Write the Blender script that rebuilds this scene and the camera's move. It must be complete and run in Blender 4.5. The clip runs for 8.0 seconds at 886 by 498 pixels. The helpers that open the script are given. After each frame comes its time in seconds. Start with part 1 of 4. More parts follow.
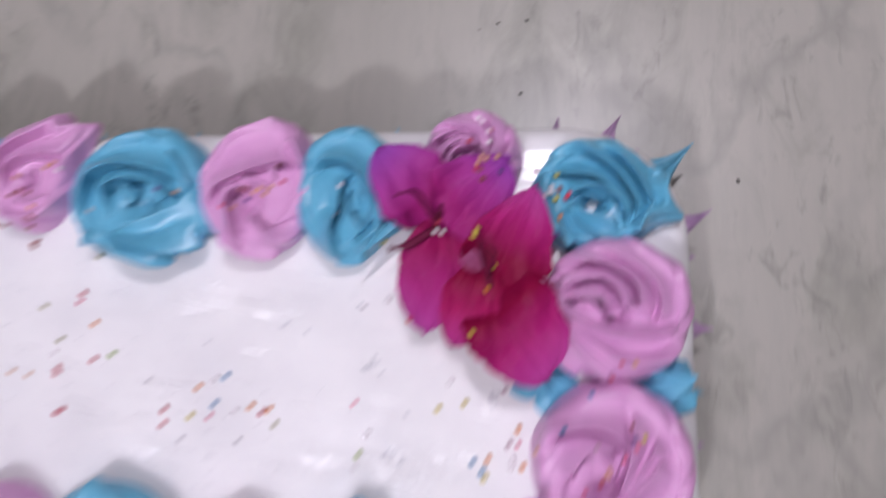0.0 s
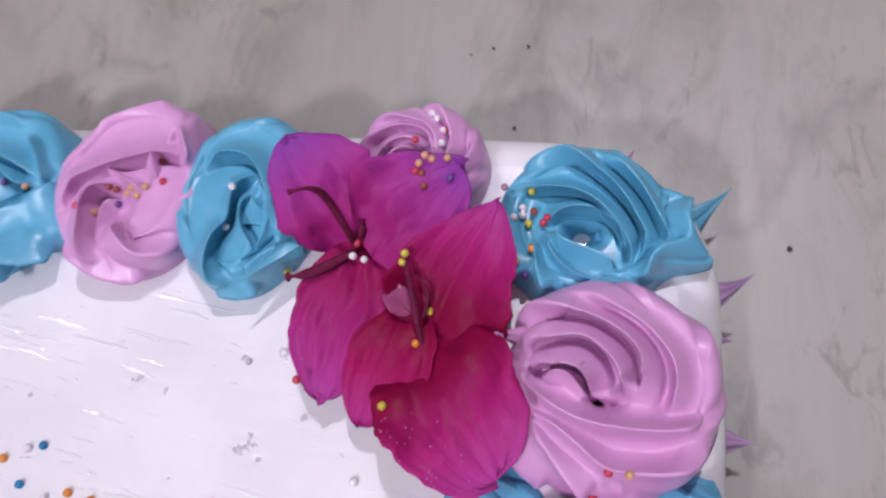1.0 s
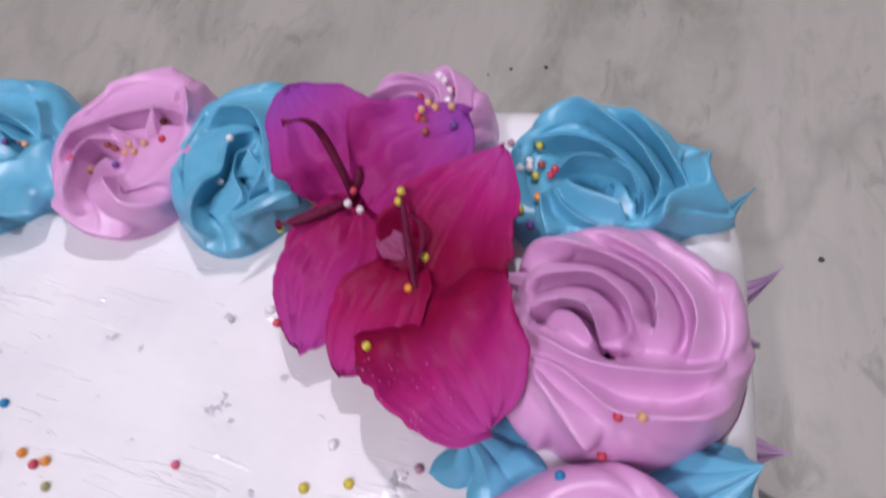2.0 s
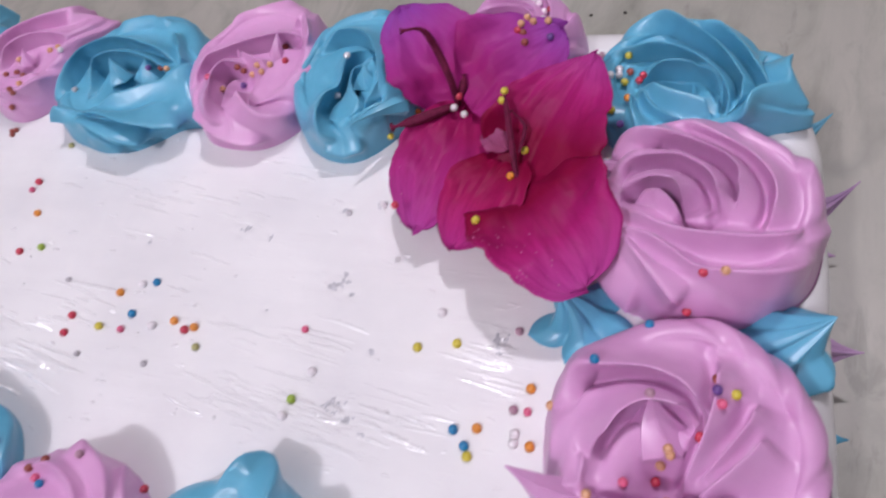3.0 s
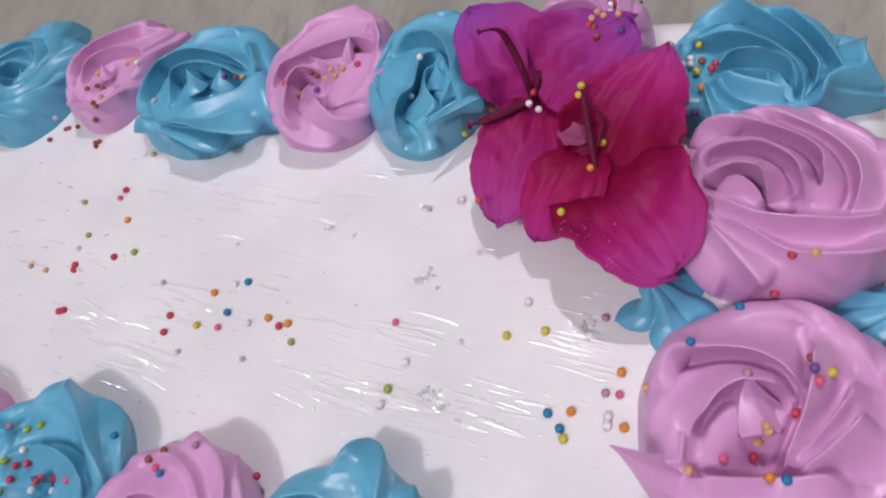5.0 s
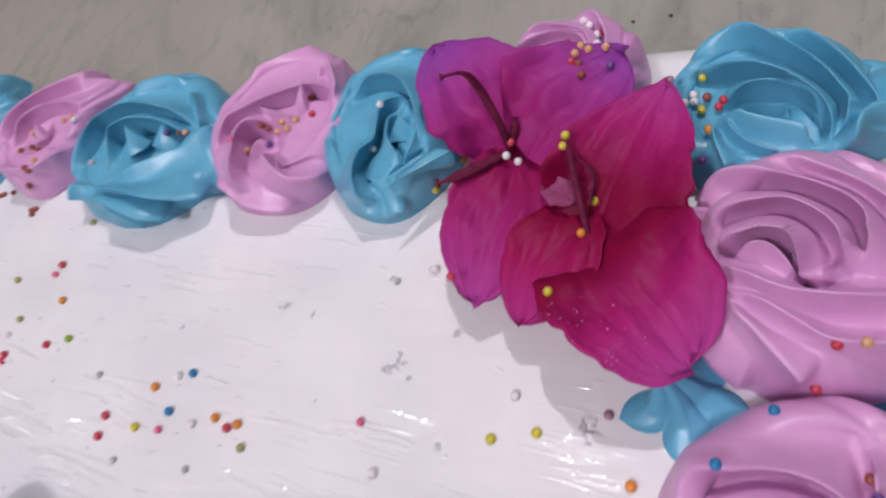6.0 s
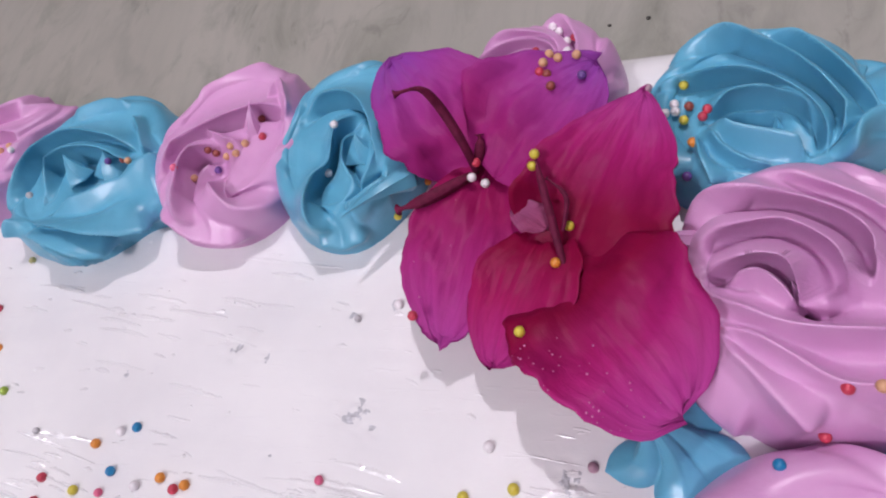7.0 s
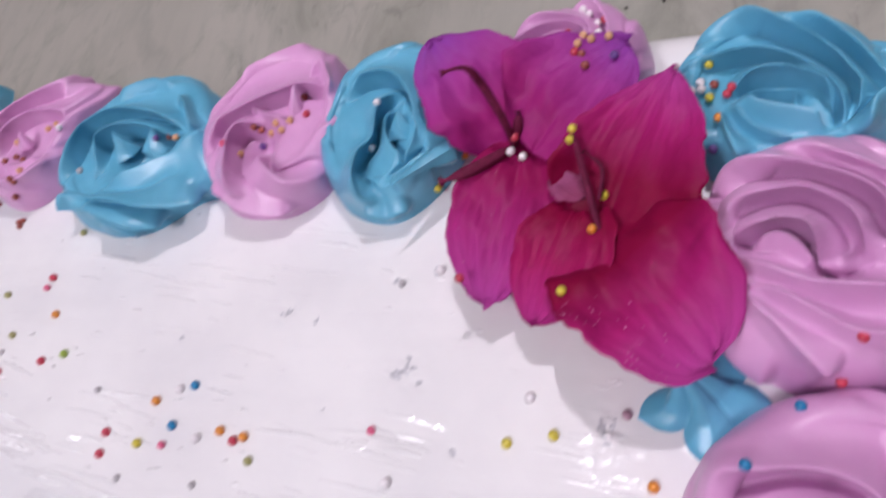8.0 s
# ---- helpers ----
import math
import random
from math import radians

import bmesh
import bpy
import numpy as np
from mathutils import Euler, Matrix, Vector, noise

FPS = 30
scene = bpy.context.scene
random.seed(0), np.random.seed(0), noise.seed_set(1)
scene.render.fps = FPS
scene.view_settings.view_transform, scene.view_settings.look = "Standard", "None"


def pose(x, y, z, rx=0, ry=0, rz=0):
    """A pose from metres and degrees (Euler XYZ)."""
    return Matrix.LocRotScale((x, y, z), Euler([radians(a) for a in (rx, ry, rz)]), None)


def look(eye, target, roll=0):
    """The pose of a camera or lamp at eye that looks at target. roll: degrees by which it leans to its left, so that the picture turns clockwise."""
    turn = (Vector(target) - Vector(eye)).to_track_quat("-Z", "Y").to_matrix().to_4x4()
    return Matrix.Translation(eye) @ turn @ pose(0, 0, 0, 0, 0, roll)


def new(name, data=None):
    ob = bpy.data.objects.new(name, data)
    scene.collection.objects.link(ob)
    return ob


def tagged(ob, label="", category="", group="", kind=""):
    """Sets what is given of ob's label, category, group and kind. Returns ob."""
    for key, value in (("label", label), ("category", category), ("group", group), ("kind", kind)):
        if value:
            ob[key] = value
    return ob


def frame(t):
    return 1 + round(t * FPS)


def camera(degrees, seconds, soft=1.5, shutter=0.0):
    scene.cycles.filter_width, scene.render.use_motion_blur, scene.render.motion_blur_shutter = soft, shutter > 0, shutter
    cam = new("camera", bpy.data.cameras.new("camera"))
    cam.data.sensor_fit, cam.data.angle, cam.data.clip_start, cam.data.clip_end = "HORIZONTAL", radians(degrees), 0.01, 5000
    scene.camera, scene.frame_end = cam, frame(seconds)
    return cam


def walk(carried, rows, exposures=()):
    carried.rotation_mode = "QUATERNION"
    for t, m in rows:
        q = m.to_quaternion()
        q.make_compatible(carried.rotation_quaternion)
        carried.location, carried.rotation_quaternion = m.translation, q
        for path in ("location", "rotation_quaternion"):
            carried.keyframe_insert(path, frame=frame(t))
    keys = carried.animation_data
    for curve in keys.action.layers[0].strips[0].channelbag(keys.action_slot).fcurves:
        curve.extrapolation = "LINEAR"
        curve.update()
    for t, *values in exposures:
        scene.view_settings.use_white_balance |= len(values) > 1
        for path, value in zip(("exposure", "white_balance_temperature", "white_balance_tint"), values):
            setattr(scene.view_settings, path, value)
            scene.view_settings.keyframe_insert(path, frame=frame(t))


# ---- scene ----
cam = camera(66.13, 8.0, 2.0, 0.8)
PATH = [
    (0, (0.04848, 0.04749, 0.30744), (0.01826, 0.09063, 0.06305), -34.394),
    (0.2, (0.06218, 0.06186, 0.28193), (0.02728, 0.10808, 0.03873), -36.133),
    (0.5, (0.06408, 0.06349, 0.26287), (0.02521, 0.11648, 0.02166), -34.480),
    (1, (0.06704, 0.04420, 0.23165), (0.02354, 0.12611, -0.00051), -23.162),
    (1.2, (0.06726, 0.03412, 0.23259), (0.01836, 0.12961, 0.00678), -21.623),
    (2.3, (0.07371, 0.01022, 0.20147), (0.01554, 0.12556, -0.01257), -20.221),
    (2.5, (0.07348, 0.00244, 0.20730), (0.00925, 0.11503, -0.00647), -23.035),
    (3, (0.06937, -0.01210, 0.21371), (-0.00576, 0.09601, 0.00118), -26.150),
    (3.4, (0.06684, -0.01599, 0.21431), (-0.00879, 0.09424, 0.00305), -25.596),
    (3.5, (0.06840, -0.01447, 0.21173), (-0.00869, 0.09524, 0.00073), -26.472),
    (3.6, (0.06542, -0.00981, 0.21046), (0.00003, 0.10630, -0.00106), -21.590),
    (3.7, (0.06457, -0.00763, 0.20993), (0.00056, 0.10676, -0.00295), -21.808),
    (3.8, (0.05943, -0.00798, 0.21678), (-0.00302, 0.10617, 0.00331), -22.091),
    (4, (0.05773, -0.01341, 0.22369), (-0.01905, 0.09321, 0.01100), -29.236),
    (4.2, (0.05508, -0.01921, 0.22404), (-0.02699, 0.08360, 0.01145), -31.475),
    (5.3, (0.05933, -0.01273, 0.22228), (-0.02577, 0.08983, 0.01077), -32.381),
    (5.5, (0.05756, -0.00705, 0.21949), (-0.02708, 0.09668, 0.00835), -32.422),
    (6, (0.05715, 0.00841, 0.20512), (-0.02976, 0.11554, -0.00337), -34.498),
    (6.5, (0.05711, 0.01637, 0.19500), (-0.02698, 0.12581, -0.01345), -34.215),
    (7, (0.05760, 0.01978, 0.19374), (-0.02585, 0.12993, -0.01459), -34.929),
    (7.5, (0.05889, 0.01918, 0.19729), (-0.02494, 0.13085, -0.01008), -34.854),
    (8, (0.05242, 0.01139, 0.20377), (-0.03081, 0.11622, -0.00739), -36.049),
]
EXPOSURES = [(0, 0.09, 6300, 11), (0.5, 0.13, 6170, 11), (1, 0.17, 6200, 13), (2.5, 0.16, 6350, 10), (3.25, 0.06, 6420, 9), (4, 0.03, 6500, 7), (5.5, -0.04, 6560, 6), (7, 0.09, 6500, 10), (8, 0.12, 6500, 10)]
walk(cam, [(t, look(eye, target, roll)) for t, eye, target, roll in PATH], EXPOSURES)

# ==== world and light ====
from mathutils.bvhtree import BVHTree

scene.view_settings.exposure = 0.0
world = bpy.data.worlds.new("room_air")
world.use_nodes = True
world.node_tree.nodes["Background"].inputs[0].default_value = (0.9, 0.92, 1.0, 1)
world.node_tree.nodes["Background"].inputs[1].default_value = 0.025
scene.world = world


def bulb(name, place, watts, size, colour):
    data = bpy.data.lights.new(name, "POINT")
    data.energy, data.shadow_soft_size, data.color = watts, size, colour
    ob = new(name, data)
    ob.matrix_world = Matrix.Translation(place)
    return ob


bulb("ceiling_bulb", (0.1100, 0.3750, 0.77), 9.0, 0.011, (0.99, 0.91, 1.0))
bulb("room_bulb", (-0.52, -1.12, 1.85), 54, 0.06, (0.96, 0.90, 1.0))

# ==== materials ====


def material(name):
    m = bpy.data.materials.new(name)
    m.use_nodes = True
    nt = m.node_tree
    return m, nt, nt.nodes["Principled BSDF"]


def node(nt, kind, **values):
    n = nt.nodes.new(kind)
    for key, value in values.items():
        if key in n.inputs:
            n.inputs[key].default_value = value
    return n


def ramp(nt, source, stops):
    r = nt.nodes.new("ShaderNodeValToRGB")
    while len(r.color_ramp.elements) < len(stops):
        r.color_ramp.elements.new(0.5)
    for e, (p, c) in zip(r.color_ramp.elements, stops):
        e.position, e.color = p, (*c, 1)
    nt.links.new(source, r.inputs["Fac"])
    return r


def object_coords(nt, scale=(1, 1, 1), turn=0.0):
    c = nt.nodes.new("ShaderNodeTexCoord")
    m = node(nt, "ShaderNodeMapping", Scale=scale, Rotation=(0, 0, turn))
    nt.links.new(c.outputs["Object"], m.inputs["Vector"])
    return m.outputs["Vector"]


def noise_tex(nt, vec, scale, detail=3.0, rough=0.55, distortion=0.0):
    n = node(nt, "ShaderNodeTexNoise", Scale=scale, Detail=detail, Roughness=rough, Distortion=distortion)
    nt.links.new(vec, n.inputs["Vector"])
    return n.outputs["Fac"]


def bump(nt, source, strength, distance, after=None):
    b = node(nt, "ShaderNodeBump", Strength=strength, Distance=distance)
    nt.links.new(source, b.inputs["Height"])
    if after is not None:
        nt.links.new(after, b.inputs["Normal"])
    return b.outputs["Normal"]


def mix_colour(nt, fac, a, b):
    n = nt.nodes.new("ShaderNodeMix")
    n.data_type = "RGBA"
    for sock, v in ((n.inputs[0], fac), (n.inputs[6], a), (n.inputs[7], b)):
        if isinstance(v, (tuple, float, int)):
            sock.default_value = v if not isinstance(v, tuple) else (*v, 1)
        else:
            nt.links.new(v, sock)
    return n.outputs[2]


def cream(name, deep, pale, rough=0.27):
    """Whipped cream with a little colour drift and tiny air pits."""
    m, nt, p = material(name)
    vec = object_coords(nt)
    tone = noise_tex(nt, vec, 90, 2)
    nt.links.new(ramp(nt, tone, ((0.3, deep), (0.72, pale))).outputs["Color"], p.inputs["Base Color"])
    p.inputs["Roughness"].default_value = rough
    p.inputs["Subsurface Weight"].default_value = 0.15
    p.inputs["Subsurface Radius"].default_value = (1.0, 0.7, 0.8)
    p.inputs["Subsurface Scale"].default_value = 0.0009
    p.inputs["Specular IOR Level"].default_value = 0.5
    fine = noise_tex(nt, vec, 900, 3)
    soft = noise_tex(nt, vec, 160, 2)
    nt.links.new(bump(nt, fine, 0.08, 0.0006, bump(nt, soft, 0.14, 0.0012)), p.inputs["Normal"])
    return m


BLUE = cream("blue_cream", (0.095, 0.36, 0.52), (0.145, 0.45, 0.625), 0.31)
PINK = cream("pink_cream", (0.61, 0.305, 0.555), (0.69, 0.37, 0.625), 0.33)
PURPLE = cream("purple_cream", (0.42, 0.26, 0.45), (0.52, 0.34, 0.54))


def icing_material():
    m, nt, p = material("white_icing")
    vec = object_coords(nt)
    streak = object_coords(nt, (45, 620, 60), radians(5))
    broad = object_coords(nt, (14, 36, 30), radians(8))
    tone = noise_tex(nt, vec, 26, 4)
    nt.links.new(ramp(nt, tone, ((0.3, (0.76, 0.75, 0.765)), (0.62, (0.85, 0.84, 0.845)))).outputs["Color"], p.inputs["Base Color"])
    raw = noise_tex(nt, streak, 1.0, 4, 0.6)
    mask = ramp(nt, noise_tex(nt, object_coords(nt, (1, 2.2, 1), radians(12)), 34, 3), ((0.45, (0, 0, 0)), (0.62, (1, 1, 1)))).outputs["Color"]
    prod = nt.nodes.new("ShaderNodeMath")
    prod.operation = "MULTIPLY"
    nt.links.new(raw, prod.inputs[0])
    nt.links.new(mask, prod.inputs[1])
    s1 = prod.outputs[0]
    s2 = noise_tex(nt, broad, 1.0, 2)
    p.inputs["Roughness"].default_value = 0.20
    p.inputs["Specular IOR Level"].default_value = 0.75
    p.inputs["Subsurface Weight"].default_value = 0.10
    p.inputs["Subsurface Radius"].default_value = (1.0, 0.95, 0.9)
    p.inputs["Subsurface Scale"].default_value = 0.001
    fine = noise_tex(nt, vec, 1100, 2)
    n = bump(nt, s2, 0.18, 0.0016)
    n = bump(nt, s1, 0.08, 0.0007, n)
    scratch = noise_tex(nt, object_coords(nt, (110, 900, 60), radians(9)), 1.0, 2)
    cut = ramp(nt, scratch, ((0.66, (0, 0, 0)), (0.74, (1, 1, 1)))).outputs["Color"]
    n = bump(nt, cut, 0.2, 0.00045, n)
    n = bump(nt, fine, 0.05, 0.0005, n)
    nt.links.new(n, p.inputs["Normal"])
    return m


ICING = icing_material()


def marble_material():
    m, nt, p = material("marble")
    vec = object_coords(nt, (1, 0.42, 1), radians(-12))
    patch = noise_tex(nt, vec, 30, 6, 0.66, 0.6)
    cloud = noise_tex(nt, vec, 6.0, 4, 0.5, 0.4)
    base = ramp(nt, cloud, ((0.25, (0.335, 0.326, 0.282)), (0.75, (0.44, 0.422, 0.372)))).outputs["Color"]
    vein = ramp(nt, patch, ((0.50, (0, 0, 0)), (0.60, (0.26, 0.26, 0.26)), (0.72, (0.60, 0.60, 0.60)))).outputs["Color"]
    vec2 = object_coords(nt, (1.3, 0.8, 1), radians(25))
    w = node(nt, "ShaderNodeTexVoronoi", Scale=8.5)
    w.feature = "DISTANCE_TO_EDGE"
    warp = node(nt, "ShaderNodeTexNoise", Scale=14.0, Detail=4.0)
    nt.links.new(vec2, warp.inputs["Vector"])
    add = nt.nodes.new("ShaderNodeVectorMath")
    add.operation = "MULTIPLY_ADD"
    add.inputs[1].default_value = (0.12, 0.12, 0.12)
    nt.links.new(warp.outputs["Color"], add.inputs[0])
    nt.links.new(vec2, add.inputs[2])
    nt.links.new(add.outputs[0], w.inputs["Vector"])
    line = ramp(nt, w.outputs["Distance"], ((0.0, (0.55, 0.55, 0.55)), (0.06, (0, 0, 0)))).outputs["Color"]
    gate = ramp(nt, noise_tex(nt, vec, 9, 3), ((0.45, (0, 0, 0)), (0.62, (1, 1, 1)))).outputs["Color"]
    lines = nt.nodes.new("ShaderNodeMath")
    lines.operation = "MULTIPLY"
    nt.links.new(line, lines.inputs[0])
    nt.links.new(gate, lines.inputs[1])
    smear = noise_tex(nt, object_coords(nt, (150, 26, 1), radians(4)), 1.0, 4, 0.6)
    base = mix_colour(nt, ramp(nt, smear, ((0.42, (0, 0, 0)), (0.70, (0.22, 0.22, 0.22)))).outputs["Color"], base, (0.27, 0.27, 0.24))
    blot = noise_tex(nt, object_coords(nt, (1, 0.5, 1), radians(-20)), 95, 5, 0.62, 0.8)
    few = noise_tex(nt, vec, 16, 2)
    gap = nt.nodes.new("ShaderNodeMath")
    gap.operation = "MULTIPLY"
    nt.links.new(ramp(nt, blot, ((0.56, (0, 0, 0)), (0.68, (0.5, 0.5, 0.5)))).outputs["Color"], gap.inputs[0])
    nt.links.new(ramp(nt, few, ((0.48, (0, 0, 0)), (0.58, (1, 1, 1)))).outputs["Color"], gap.inputs[1])
    base = mix_colour(nt, gap.outputs[0], base, (0.15, 0.155, 0.125))
    c = mix_colour(nt, vein, base, (0.16, 0.17, 0.13))
    c = mix_colour(nt, lines.outputs[0], c, (0.24, 0.24, 0.21))
    nt.links.new(c, p.inputs["Base Color"])
    p.inputs["Roughness"].default_value = 0.37
    p.inputs["Specular IOR Level"].default_value = 0.9
    nt.links.new(bump(nt, noise_tex(nt, object_coords(nt, (260, 40, 1)), 1.0, 3), 0.10, 0.0008), p.inputs["Normal"])
    return m


MARBLE = marble_material()


def bract_material(name, root, body, rim):
    """Thin veined petal: the colour runs from the root to the rim."""
    m, nt, p = material(name)
    uv = nt.nodes.new("ShaderNodeUVMap")
    sep = nt.nodes.new("ShaderNodeSeparateXYZ")
    nt.links.new(uv.outputs["UV"], sep.inputs[0])
    vec = object_coords(nt)
    grain = noise_tex(nt, vec, 130, 4)
    shift = nt.nodes.new("ShaderNodeMath")
    shift.operation = "MULTIPLY_ADD"
    shift.inputs[1].default_value = 0.10
    nt.links.new(grain, shift.inputs[0])
    nt.links.new(sep.outputs[0], shift.inputs[2])
    tone = ramp(nt, shift.outputs[0], ((0.34, root), (0.70, body), (1.05, rim))).outputs["Color"]
    # branching veins: bands across |v| slanted along u
    side = nt.nodes.new("ShaderNodeMath")
    side.operation = "ABSOLUTE"
    nt.links.new(sep.outputs[1], side.inputs[0])
    slant = nt.nodes.new("ShaderNodeMath")
    slant.operation = "MULTIPLY_ADD"
    slant.inputs[1].default_value = -0.8
    nt.links.new(side.outputs[0], slant.inputs[0])
    nt.links.new(sep.outputs[0], slant.inputs[2])
    comb = nt.nodes.new("ShaderNodeCombineXYZ")
    nt.links.new(slant.outputs[0], comb.inputs[0])
    wave = node(nt, "ShaderNodeTexWave", Scale=1.6, Distortion=5.0, Detail=4.0)
    wave.inputs["Detail Scale"].default_value = 2.0
    nt.links.new(comb.outputs[0], wave.inputs["Vector"])
    vein = ramp(nt, wave.outputs["Fac"], ((0.0, (1, 1, 1)), (0.10, (0, 0, 0)))).outputs["Color"]
    rib = ramp(nt, side.outputs[0], ((0.0, (1, 1, 1)), (0.035, (0, 0, 0)))).outputs["Color"]
    both = nt.nodes.new("ShaderNodeMath")
    both.operation = "MAXIMUM"
    nt.links.new(vein, both.inputs[0])
    nt.links.new(rib, both.inputs[1])
    soft = nt.nodes.new("ShaderNodeMath")
    soft.operation = "MULTIPLY"
    soft.inputs[1].default_value = 0.08
    nt.links.new(both.outputs[0], soft.inputs[0])
    c = mix_colour(nt, soft.outputs[0], tone, (root[0] * 0.8, root[1] * 0.8, root[2] * 0.8))
    # fine pleats that run from the root to the rim
    long = nt.nodes.new("ShaderNodeCombineXYZ")
    nt.links.new(sep.outputs[0], long.inputs[0])
    across = nt.nodes.new("ShaderNodeMath")
    across.operation = "MULTIPLY"
    across.inputs[1].default_value = 5.0
    nt.links.new(sep.outputs[1], across.inputs[0])
    nt.links.new(across.outputs[0], long.inputs[1])
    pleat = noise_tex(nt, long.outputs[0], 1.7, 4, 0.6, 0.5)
    # shade of the pleats' hollows, painted into the petal colour
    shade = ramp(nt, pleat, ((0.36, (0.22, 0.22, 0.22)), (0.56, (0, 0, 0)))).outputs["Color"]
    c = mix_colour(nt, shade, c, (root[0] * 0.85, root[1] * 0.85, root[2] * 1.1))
    nt.links.new(c, p.inputs["Base Color"])
    p.inputs["Roughness"].default_value = 0.42
    p.inputs["Specular IOR Level"].default_value = 0.18
    n = bump(nt, both.outputs[0], -0.05, 0.0003)
    n = bump(nt, pleat, 0.20, 0.0012, n)
    n = bump(nt, grain, 0.08, 0.0006, n)
    n = bump(nt, noise_tex(nt, vec, 700, 3), 0.25, 0.0005, n)
    nt.links.new(n, p.inputs["Normal"])
    thin = nt.nodes.new("ShaderNodeBsdfTranslucent")
    nt.links.new(c, thin.inputs["Color"])
    nt.links.new(n, thin.inputs["Normal"])
    mixed = nt.nodes.new("ShaderNodeMixShader")
    mixed.inputs[0].default_value = 0.45
    nt.links.new(p.outputs[0], mixed.inputs[1])
    nt.links.new(thin.outputs[0], mixed.inputs[2])
    nt.links.new(mixed.outputs[0], nt.nodes["Material Output"].inputs["Surface"])
    return m


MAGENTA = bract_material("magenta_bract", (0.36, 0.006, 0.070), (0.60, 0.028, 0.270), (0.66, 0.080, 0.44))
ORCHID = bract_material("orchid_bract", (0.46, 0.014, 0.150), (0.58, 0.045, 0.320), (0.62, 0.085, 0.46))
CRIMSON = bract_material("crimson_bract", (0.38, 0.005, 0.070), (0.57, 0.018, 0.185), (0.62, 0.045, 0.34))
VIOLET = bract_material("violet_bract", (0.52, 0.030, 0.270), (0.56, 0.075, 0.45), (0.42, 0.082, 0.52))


def plain(name, colour, rough, metal=0.0, grain=0.12, scale=300.0, strength=0.15):
    m, nt, p = material(name)
    vec = object_coords(nt)
    n = noise_tex(nt, vec, scale, 3)
    dark = tuple(v * (1 - grain) for v in colour)
    light = tuple(min(1, v * (1 + grain)) for v in colour)
    nt.links.new(ramp(nt, n, ((0.3, dark), (0.7, light))).outputs["Color"], p.inputs["Base Color"])
    p.inputs["Roughness"].default_value, p.inputs["Metallic"].default_value = rough, metal
    nt.links.new(bump(nt, n, strength, 0.0004), p.inputs["Normal"])
    return m


TUBE = plain("dark_petal_tube", (0.125, 0.011, 0.042), 0.62, 0, 0.3, 500)
TUBE.node_tree.nodes["Principled BSDF"].inputs["Specular IOR Level"].default_value = 0.12
# painted look of shaded, pink-tinted icing in the gap between the bracts
GAP_MAUVE = bract_material("bract_gap_mauve", (0.47, 0.10, 0.24), (0.50, 0.13, 0.30), (0.52, 0.14, 0.32))
FOIL = plain("silver_foil", (0.80, 0.80, 0.82), 0.22, 1.0, 0.06, 420, 0.7)
WALL = plain("wall_paint", (0.34, 0.325, 0.325), 0.8, 0, 0.03, 12)
CEILING = plain("ceiling_paint", (0.78, 0.78, 0.78), 0.85, 0, 0.02, 12)
FLOOR = plain("floor_tile", (0.42, 0.38, 0.33), 0.45, 0, 0.1, 6)
SPECK = plain("dark_speck", (0.05, 0.045, 0.04), 0.7, 0, 0.3, 900)
DENT = plain("grey_smear", (0.50, 0.50, 0.53), 0.35, 0, 0.3, 1500)
WATER = plain("glinting_sugar", (0.68, 0.20, 0.46), 0.12, 0, 0.08, 900, 0.1)
SUGAR = {
    "red": plain("red_sugar", (0.54, 0.045, 0.085), 0.28),
    "pink": plain("pink_sugar", (0.70, 0.12, 0.24), 0.28),
    "blue": plain("blue_sugar", (0.012, 0.20, 0.42), 0.28),
    "yellow": plain("yellow_sugar", (0.62, 0.52, 0.06), 0.28),
    "orange": plain("orange_sugar", (0.74, 0.27, 0.04), 0.28),
    "green": plain("green_sugar", (0.32, 0.45, 0.06), 0.28),
    "olive": plain("olive_sugar", (0.36, 0.34, 0.14), 0.32),
    "tan": plain("peach_sugar", (0.66, 0.36, 0.20), 0.30),
    "white": plain("white_sugar", (0.80, 0.76, 0.78), 0.30),
    "mauve": plain("mauve_sugar", (0.42, 0.24, 0.31), 0.32),
    "brown": plain("brown_sugar", (0.30, 0.07, 0.055), 0.32),
    "violet": plain("violet_sugar", (0.14, 0.06, 0.26), 0.30),
    "grey": plain("grey_sugar", (0.50, 0.48, 0.50), 0.35),
}

# ==== mesh helpers ====


def mesh_object(name, verts, faces, mat, smooth=True, uvs=None):
    me = bpy.data.meshes.new(name)
    me.from_pydata([tuple(v) for v in verts], [], faces)
    me.materials.append(mat)
    if smooth:
        me.polygons.foreach_set("use_smooth", [True] * len(me.polygons))
    if uvs is not None:
        layer = me.uv_layers.new(name="UVMap")
        for loop in me.loops:
            layer.data[loop.index].uv = uvs[loop.vertex_index]
    me.update()
    return new(name, me)


def under(ob, parent):
    ob.parent = parent
    return ob


def box(name, size, place, mat, bevel=0.0):
    bm = bmesh.new()
    bmesh.ops.create_cube(bm, size=1)
    bmesh.ops.scale(bm, vec=size, verts=bm.verts)
    if bevel:
        bmesh.ops.bevel(bm, geom=list(bm.edges), offset=bevel, segments=3, affect="EDGES", profile=0.6)
    me = bpy.data.meshes.new(name)
    bm.to_mesh(me)
    bm.free()
    me.materials.append(mat)
    ob = new(name, me)
    ob.location = place
    return ob


TOP = 0.0725

